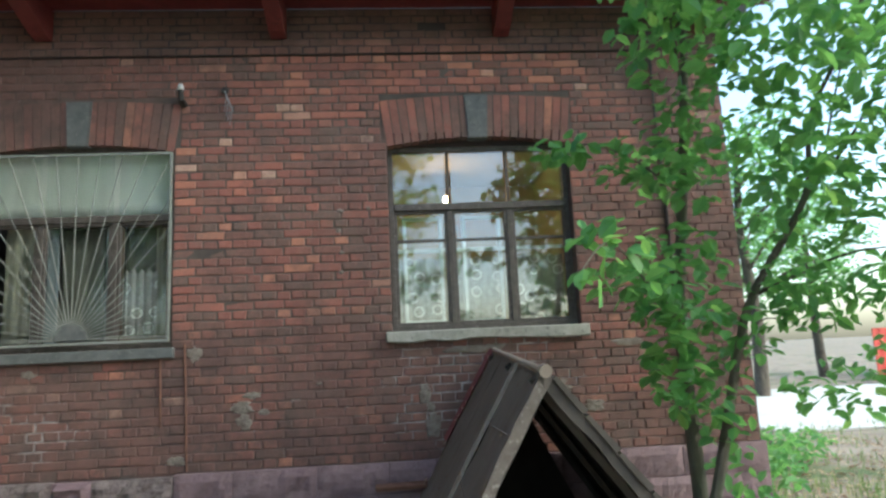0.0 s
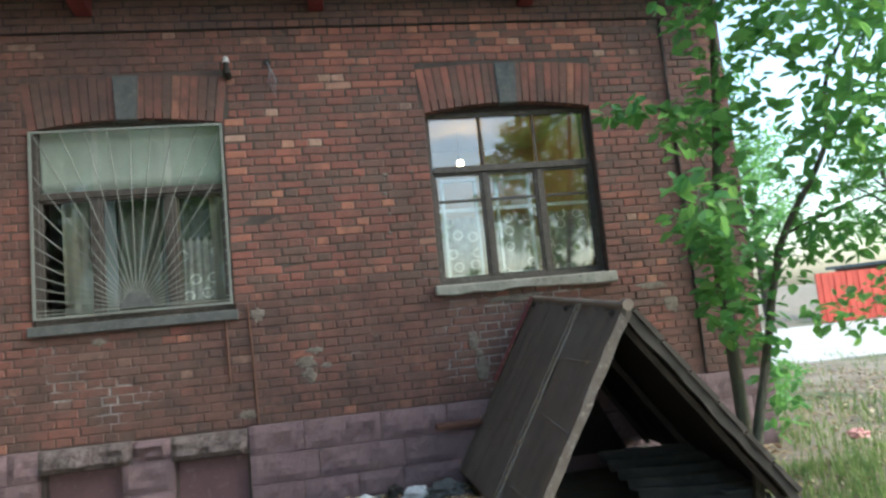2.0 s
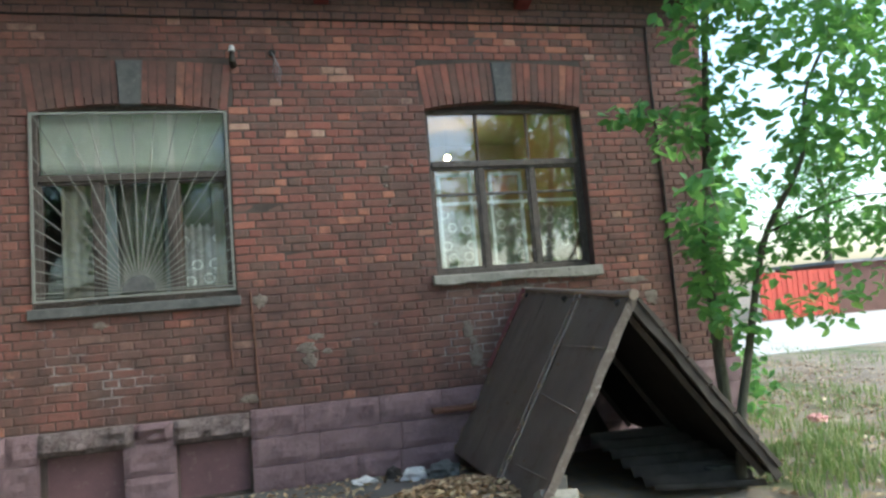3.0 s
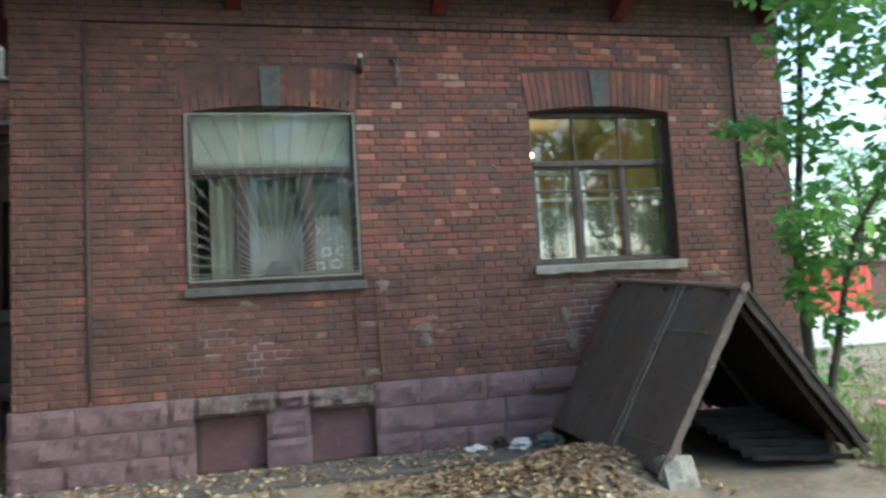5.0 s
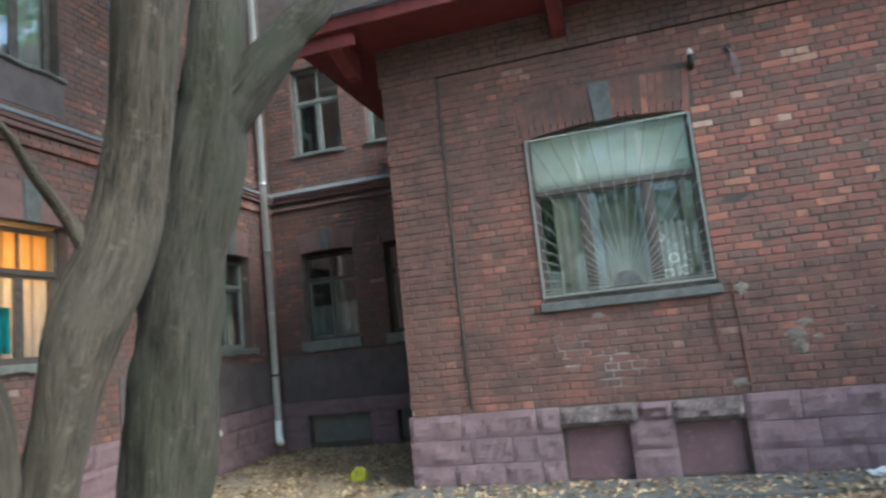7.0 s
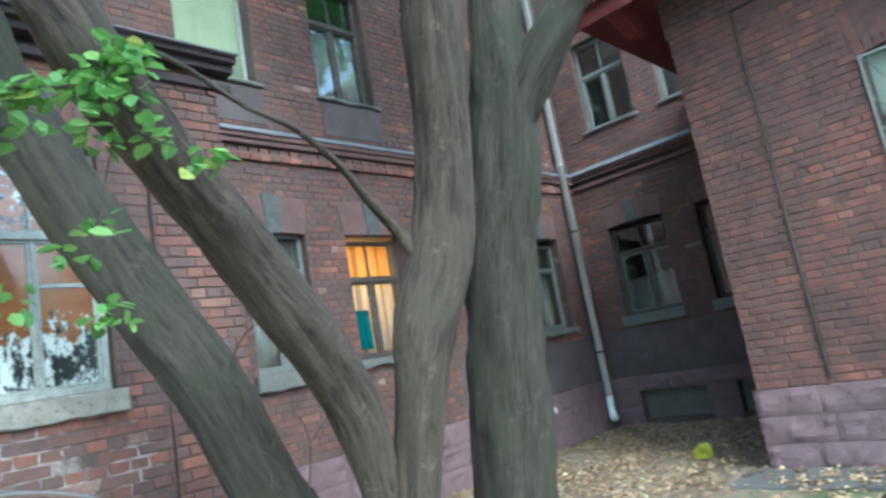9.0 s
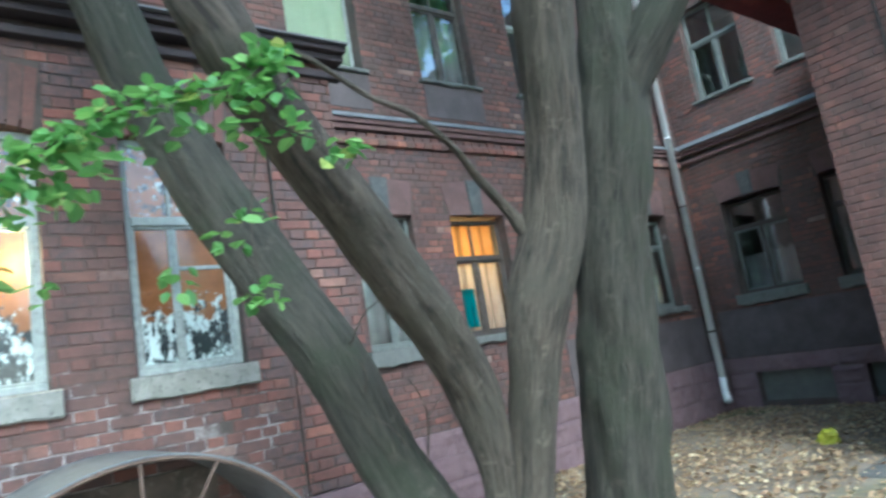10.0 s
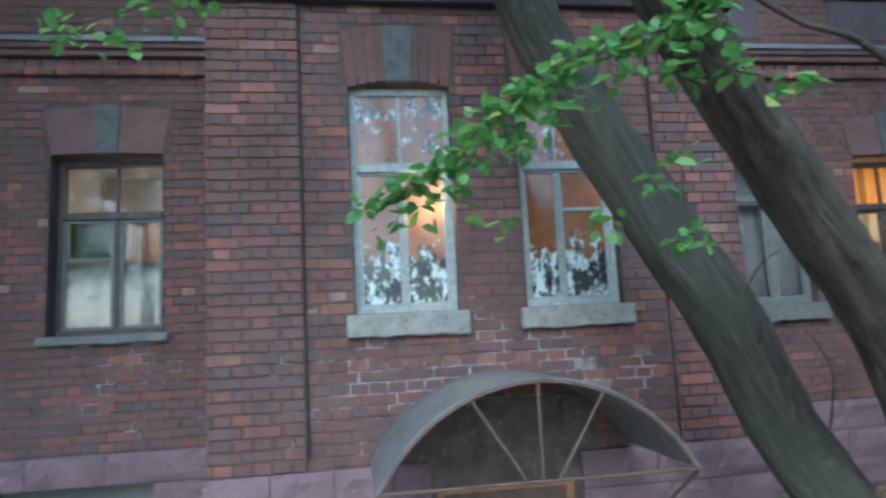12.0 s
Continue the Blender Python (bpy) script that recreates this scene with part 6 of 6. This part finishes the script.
# ---------------------------------------------------------------- brick, stone and arch pieces
MATS, MATS_D = (M_BRICK, M_BRICKS), (M_BRICK_D, M_BRICKS_D)
HOLES_A = OPEN_A + ARCH_A
brickwork(wall_a, WALL_A, -7.26, 1.05, 0.9, 5.27, HOLES_A, (-4.1, -2.1, 2.2, 4.3), MATS, 1)
brickwork(wall_a, WALL_A, -8.05, -7.26, 0.9, 5.27, [], (-9, 9, 0, 3.0), MATS, 2, 0.03)
brickwork(wall_a, WALL_A, 1.05, 1.83, 0.9, 5.27, [], None, MATS, 3, 0.03)
arch(wall_a, WALL_A, -6.22, -4.23, 4.2, 0.09, 0.48, MATS)
arch(wall_a, WALL_A, -1.98, 0.02, 4.2, 0.09, 0.48, MATS)
plinth(wall_a, -8.09, 1.87, ((0.0, 0.3), (0.3, 0.6), (0.6, 0.9)), [(-6.19, -4.16, 0.0, 1.0)], 4)
for a, b, c, d in VENTS_A:
    part("vent_panel", boxes((a - 0.02, b + 0.02, 0.09, 0.12, 0, d + 0.02)), M_STONE_PAINT, wall_a, "painted panel closing a basement window")
for i, (a, b, c, d) in enumerate(((-6.19, -5.3, 0.66, 0.89), (-4.93, -4.17, 0.64, 0.88), (-5.3, -4.93, 0.68, 0.88))):
    ob = part("basement_lintel", stone_mesh(b - a, d - c, i + 60, 0.11), M_ROUGH if i < 2 else M_STONE, wall_a, "crumbling concrete lintel")
    ob.matrix_basis = pose((a + b) / 2, -0.05, (c + d) / 2)
for c, d in ((0.0, 0.36), (0.36, 0.68)):
    ob = part("plinth_stone", stone_mesh(0.5, d - c - 0.008, 77 + c), M_STONE, wall_a)
    ob.matrix_basis = pose(-5.16, -0.05, (c + d) / 2)

BAY_HOLES = [(-1.9, -1.03, 1.95, 4.1), (-0.45, 0.41, 1.95, 4.1), (-1.96, -0.97, 4.1, 4.62), (-0.51, 0.47, 4.1, 4.62), (-1.35, -0.1, 0.0, 0.95)]
brickwork(wall_bay, BAY, -2.31, 0.8, 0.9, 4.8, BAY_HOLES, (-9, 9, 0, 9), MATS_D, 11, limit=700)
for m, w, u0, u1, z1 in ((WALL_A, wall_a, -8.05, -7.26, 5.27), (WALL_A, wall_a, 1.05, 1.83, 5.27), (BAY, wall_bay, -3.07, -2.31, 5.0), (BAY, wall_bay, 0.8, 1.55, 5.0)):
    part("pilaster_bed", boxes((u0 + 0.004, u1 - 0.004, -0.02, 0.011, 0.9, z1)), M_MORTAR, w, "mortar bed of the corner strip")
frieze_bricks = brickwork(wall_a, WALL_A, -8.08, 1.86, 5.27, 5.8, [], None, (M_BRICK_D, M_BRICKS_F), 5, 0.038)
brickwork(wall_bay, BAY, -3.07, -2.31, 0.9, 5.0, [], (-9, 9, 0, 9), MATS_D, 12, 0.035)
brickwork(wall_bay, BAY, 0.8, 1.55, 0.9, 5.0, [], (-9, 9, 0, 9), MATS_D, 13, 0.035)
PLASTERED = (M_ARCH, M_ARCH)
arch(wall_bay, BAY, -1.9, -1.03, 4.04, 0.06, 0.5, MATS_D, splay=0.06)
arch(wall_bay, BAY, -0.45, 0.41, 4.04, 0.06, 0.5, MATS_D, splay=0.06)
plinth(wall_bay, -3.1, 1.58, ((0.0, 0.3), (0.3, 0.6), (0.6, 0.9)), [(-1.35, -0.1, 0.0, 1.0)], 14)

B_HOLES = [(a, b, c - 0.12, d) for a, b, c, d in LOW_B] + [(a - 0.06, b + 0.06, d, d + 0.5) for a, b, c, d in LOW_B] + [(a, b, c - 0.06, d) for a, b, c, d in UP_B]
brickwork(wall_b, WALL_B, -7.5, -3.07, 0.95, 4.82, B_HOLES, (-4.9, -3.07, 0.95, 2.0), MATS_D, 21)
brickwork(wall_b, WALL_B, 1.55, 10.2, 0.95, 4.82, B_HOLES, None, MATS_D, 22)
brickwork(wall_b, WALL_B, -7.5, 10.2, 5.2, 8.6, B_HOLES, None, MATS_D, 23)
for u0, u1, seed in ((-7.5, -3.08, 26), (1.56, 10.1, 27)):
    brickwork(wall_b, WALL_B, u0, u1, 4.72, 4.81, [], None, MATS, seed, 0.06)
    brickwork(wall_b, WALL_B, u0, u1, 4.82, 4.91, [], None, MATS_D, seed + 2, 0.03)
for a, b, c, d in LOW_B:
    arch(wall_b, WALL_B, a, b, d - 0.02, 0.02, 0.5, PLASTERED, n=2, splay=0.08)
plinth(wall_b, -7.5, -3.1, ((0.0, 0.33), (0.33, 0.66), (0.66, 0.95)), VENT_B, 24, 0.08)
plinth(wall_b, 1.6, 10.1, ((0.0, 0.33), (0.33, 0.64), (0.64, 0.95)), [], 25, 0.06)

C_HOLES = [(a, b, c - 0.2, d) for a, b, c, d in LOW_C] + [(a - 0.06, b + 0.06, d, d + 0.46) for a, b, c, d in LOW_C] + [(a, b, c - 0.06, d) for a, b, c, d in UP_C]
brickwork(wall_c, WALL_C, -12.1, -7.9, 0.92, 4.84, C_HOLES, None, MATS_D, 31)
brickwork(wall_c, WALL_C, -12.1, 2.0, 5.2, 8.6, C_HOLES, None, MATS_D, 32)
for a, b, c, d in LOW_C:
    arch(wall_c, WALL_C, a, b, d - 0.02, 0.06, 0.4, PLASTERED, n=2, splay=0.08)
plinth(wall_c, -12.1, -7.9, ((0.0, 0.33), (0.33, 0.64), (0.64, 0.92)), VENT_C, 33, 0.06)

# Dark panels added to keep the sky out of the basement openings.
for w, rows in ((wall_b, VENT_B), (wall_c, VENT_C)):
    for a, b, c, d in rows:
        part("vent_panel", boxes((a - 0.02, b + 0.02, 0.16, 0.2, c - 0.02, d + 0.02)), M_DIM, w, "dark panel added to close a basement opening")
for w, u0, u1, z0, z1 in ((wall_c, -12.05, -8.0, 0.93, 1.82), (wall_b, 5.9, 10.1, 0.96, 1.8)):
    part("plaster_panel", boxes((u0, u1, -0.012, 0.02, z0, z1), bevel=0.004), M_PANEL, w, "dark smooth plaster above the plinth")
for a, b, c, d in UP_B:
    part("plaster_panel", boxes((a - 0.02, b + 0.06, -0.012, 0.02, 5.24, 5.74), bevel=0.004), M_PANEL, wall_b, "smooth grey plaster below a window")


# ---------------------------------------------------------------- patches, fittings and litter
def patch(u, z, w, h, seed, wall=wall_a, material=M_LIME, out=0.006):
    """A thin uneven scab of old plaster on the bricks."""
    bm = bmesh.new()
    n = 22
    mid = bm.verts.new((u, -out - 0.006, z))
    inner, rim = [], []
    for k in range(n):
        a = 2 * math.pi * k / n
        r = 1 + 0.55 * noise.noise(Vector((math.cos(a) * 1.7 + seed, math.sin(a) * 1.7, seed))) + 0.25 * noise.noise(Vector((math.cos(a) * 5, math.sin(a) * 5, seed)))
        x, y = w / 2 * r * math.cos(a), h / 2 * r * math.sin(a)
        inner.append(bm.verts.new((u + x * 0.8, -out - 0.004 * noise.noise(Vector((x * 20, y * 20, seed))), z + y * 0.8)))
        rim.append(bm.verts.new((u + x, 0.012, z + y)))
    for k in range(n):
        j = (k + 1) % n
        bm.faces.new((mid, inner[k], inner[j]))
        bm.faces.new((inner[k], rim[k], rim[j], inner[j]))
    bmesh.ops.recalc_face_normals(bm, faces=bm.faces[:])
    part("plaster_patch", bm, material, wall, "scab of old plaster")


for i, (u, z, w, h) in enumerate(((-3.52, 1.5, 0.34, 0.16), (-3.5, 1.36, 0.2, 0.2), (-3.42, 1.62, 0.26, 0.1), (-1.68, 1.55, 0.2, 0.3), (-1.6, 1.25, 0.24, 0.34), (-4.0, 2.06, 0.22, 0.22), (-4.16, 1.02, 0.3, 0.14), (-0.3, 1.55, 0.5, 0.2), (0.1, 1.35, 0.3, 0.2), (0.75, 1.75, 0.3, 0.26), (-5.6, 1.93, 0.2, 0.12), (-2.5, 3.5, 0.1, 0.06), (-2.52, 3.28, 0.08, 0.07), (-2.48, 3.05, 0.09, 0.06), (-2.5, 2.84, 0.08, 0.05), (-2.2, 3.52, 0.08, 0.05), (-1.62, 1.42, 0.14, 0.12), (-3.3, 1.45, 0.18, 0.1), (-0.9, 2.0, 0.3, 0.08), (-2.75, 1.7, 0.1, 0.05), (-1.2, 1.98, 0.7, 0.1), (0.5, 1.98, 0.6, 0.12))):
    patch(u, z, w * 0.75, h * 0.8, i * 3.7 + 1)


def wall_lamp_box():
    b = thing("wall_insulator", WALL_A @ pose(-4.14, 0, 4.84), "white insulator on a black wall bracket", "insulator")
    bm = bmesh.new()
    tube(bm, [(0, 0, -0.12), (0, -0.1, -0.1), (0, -0.12, 0.0)], [0.04, 0.036, 0.03], 8)
    part("bracket", bm, M_CABLE, b)
    bm = bmesh.new()
    tube(bm, [(0, -0.12, 0.0), (0, -0.12, 0.02), (0, -0.12, 0.035), (0, -0.12, 0.065)], [0.04, 0.028, 0.034, 0.018], 10)
    part("insulator_cap", bm, M_PLASTIC, b)
    h = thing("wire_stub", WALL_A @ pose(-3.71, 0, 4.87), "frayed grey wires hanging from a hole in the bricks", "wire")
    bm = bmesh.new()
    tube(bm, [(0, -0.004, 0), (0, -0.02, 0)], [0.045, 0.04], 9)
    part("socket_hole", bm, M_CABLE, h)
    for k in range(4):
        bm = bmesh.new()
        tube(bm, [(0, -0.02, 0), (0.03 + 0.02 * k, -0.05, -0.1 - 0.04 * k), (0.02 * k, -0.03, -0.25 - 0.05 * k)], [0.006, 0.006, 0.004], 5)
        part("wire", bm, M_FLASH, h)


wall_lamp_box()


def cable(name, m, pts, r, label):
    bm = bmesh.new()
    tube(bm, pts, [r] * len(pts), 7)
    tagged(part(name, bm, M_CABLE, m=m), label, "cable")


cable("cable", WALL_A, [(1.04, -0.05, 5.2), (1.03, -0.05, 4.6), (1.06, -0.045, 3.2), (1.04, -0.05, 1.0)], 0.011, "black cable running down the brick wall")
# Two dark rods added to draw the shadow lines of the bay's strips.
cable("cable", BAY, [(0.8, -0.05, 4.9), (0.8, -0.05, 4.2), (0.79, -0.045, 3.3), (0.8, -0.05, 2.6)], 0.011, "thin dark rod drawing the shadow line of the bay corner strip")
cable("cable", BAY, [(-2.31, -0.02, 5.0), (-2.31, -0.02, 3.0), (-2.3, -0.02, 1.0)], 0.014, "dark rod drawing the shadow line beside the bay corner strip")


cable("cable", WALL_A, [(-7.27, -0.035, 5.26), (-7.265, -0.035, 4.0), (-7.275, -0.035, 2.4), (-7.265, -0.035, 0.95)], 0.013, "dark line laid in the joint beside the corner strip")


def rust_rod(pts):
    bm = bmesh.new()
    tube(bm, pts, [0.011] * len(pts), 6)
    tagged(part("rusty_rod", bm, M_RUST, m=WALL_A), "thin rusty rod running down from the sill", "rod")


rust_rod([(-4.09, -0.012, 2.16), (-4.07, -0.014, 1.7), (-4.06, -0.012, 1.3), (-4.05, -0.014, 0.92)])
rust_rod([(-4.33, -0.012, 2.04), (-4.32, -0.014, 1.7), (-4.31, -0.012, 1.35)])


def second_pipe():
    p = thing("downpipe", pose(-11.98, 7.78, 0), "galvanised downpipe on the side wall behind the trunk", "downpipe")
    bm = bmesh.new()
    tube(bm, [(0, 0, 0.9), (0, 0, 5.0)], [0.055, 0.055], 14)
    part("pipe_length", bm, M_PIPE, p, smooth=True)
    bm = bmesh.new()
    tube(bm, [(0, 0, 0.95), (0.02, 0, 0.8), (0.1, -0.02, 0.68)], [0.055, 0.056, 0.06], 14)
    part("shoe", bm, M_PIPE, p, smooth=True)


second_pipe()


def crumpled(name, x, y, z, w, h, material, label, category, seed):
    """A crumpled bag or rag lying on the ground."""
    bm = bmesh.new()
    bmesh.ops.create_icosphere(bm, subdivisions=3, radius=1.0)
    for v in bm.verts:
        n = v.co.normalized()
        r = 1 + 0.45 * noise.noise(n * 2.1 + Vector((seed, 0, 0))) + 0.28 * noise.noise(n * 5 + Vector((0, seed, 0)))
        v.co = Vector((n.x * w * r, n.y * w * 0.7 * r, max(-0.2, n.z) * h * r))
    tagged(part(name, bm, material, m=pose(x, y, z)), label, category)


crumpled("plastic_bag", -3.02, 6.1, 0.06, 0.13, 0.05, M_PLASTIC, "crumpled white plastic bag on the asphalt", "bag", 1.0)
crumpled("black_bag", -2.7, 6.18, 0.06, 0.09, 0.09, M_CABLE, "small crumpled black bag by the plinth", "bag", 2.0)
crumpled("plastic_bag", -2.5, 6.0, 0.06, 0.14, 0.1, M_PLASTIC, "crumpled grey-white bag among dead leaves", "bag", 3.0)
crumpled("rag", -2.2, 5.95, 0.08, 0.18, 0.11, M_KEY, "grey rag among dead leaves by the plinth", "rag", 4.0)
crumpled("pink_bag", 2.47, 5.87, 0.1, 0.12, 0.07, plain("pink_plastic", (0.6, 0.25, 0.25), (0.7, 0.35, 0.33), 8.0, 0.5), "faded pink plastic bag in the grass", "bag", 5.0)
crumpled("yellow_bag", -9.2, 7.15, 0.04, 0.13, 0.13, plain("yellow_plastic", (0.3, 0.31, 0.02), (0.4, 0.4, 0.03), 8.0, 0.6), "crumpled bright yellow bag on dead leaves", "bag", 6.0)
ob = part("stone_block", stone_mesh(0.34, 0.3, 91, 0.06), M_SILL, m=pose(-1.72, 3.86, 0.2, -25, 8, 10))
tagged(ob, "broken grey stone at the foot of the shelter", "stone")
ob = part("rusty_plank", boxes((-0.27, 0.25, -0.05, 0.04, -0.025, 0.025), bevel=0.008), M_RUST, m=WALL_A @ pose(-1.93, -0.12, 0.68, 12, 0, 4))
tagged(ob, "rusty iron plate sticking out over the plinth", "plate")


def leaves_on_shelter():
    """Single dead leaves caught on the left slope of the shelter."""
    rng = random.Random(17)
    verts, faces = [], []
    a, b, c, d = Vector((-1.0, 3.8, 1.79)), Vector((-0.94, 6.33, 1.95)), Vector((-1.98, 6.33, 0.2)), Vector((-1.92, 3.88, 0.2))
    n = (d - a).cross(b - a).normalized()
    n = n if n.x < 0 else -n
    for _ in range(46):
        u, v = rng.choice((rng.random(), 0.36 + rng.gauss(0, 0.012), 0.97)), rng.random() ** 0.7
        p = a.lerp(b, u).lerp(d.lerp(c, u), v) + n * 0.034
        e1, e2 = (b - a).normalized() * 0.03 * rng.uniform(0.6, 1.2), (d - a).normalized() * 0.022 * rng.uniform(0.6, 1.2)
        k = len(verts)
        verts += [p - e1, p - e2 + n * 0.008, p + e1, p + e2 + n * 0.008]
        faces += [(k, k + 1, k + 2), (k, k + 2, k + 3)]
    ob = leaves("caught_leaves", (verts, faces), M_FALLEN, None)
    tagged(ob, "a few dry leaves caught on the shelter roof", "leaves", kind="stuff")


leaves_on_shelter()


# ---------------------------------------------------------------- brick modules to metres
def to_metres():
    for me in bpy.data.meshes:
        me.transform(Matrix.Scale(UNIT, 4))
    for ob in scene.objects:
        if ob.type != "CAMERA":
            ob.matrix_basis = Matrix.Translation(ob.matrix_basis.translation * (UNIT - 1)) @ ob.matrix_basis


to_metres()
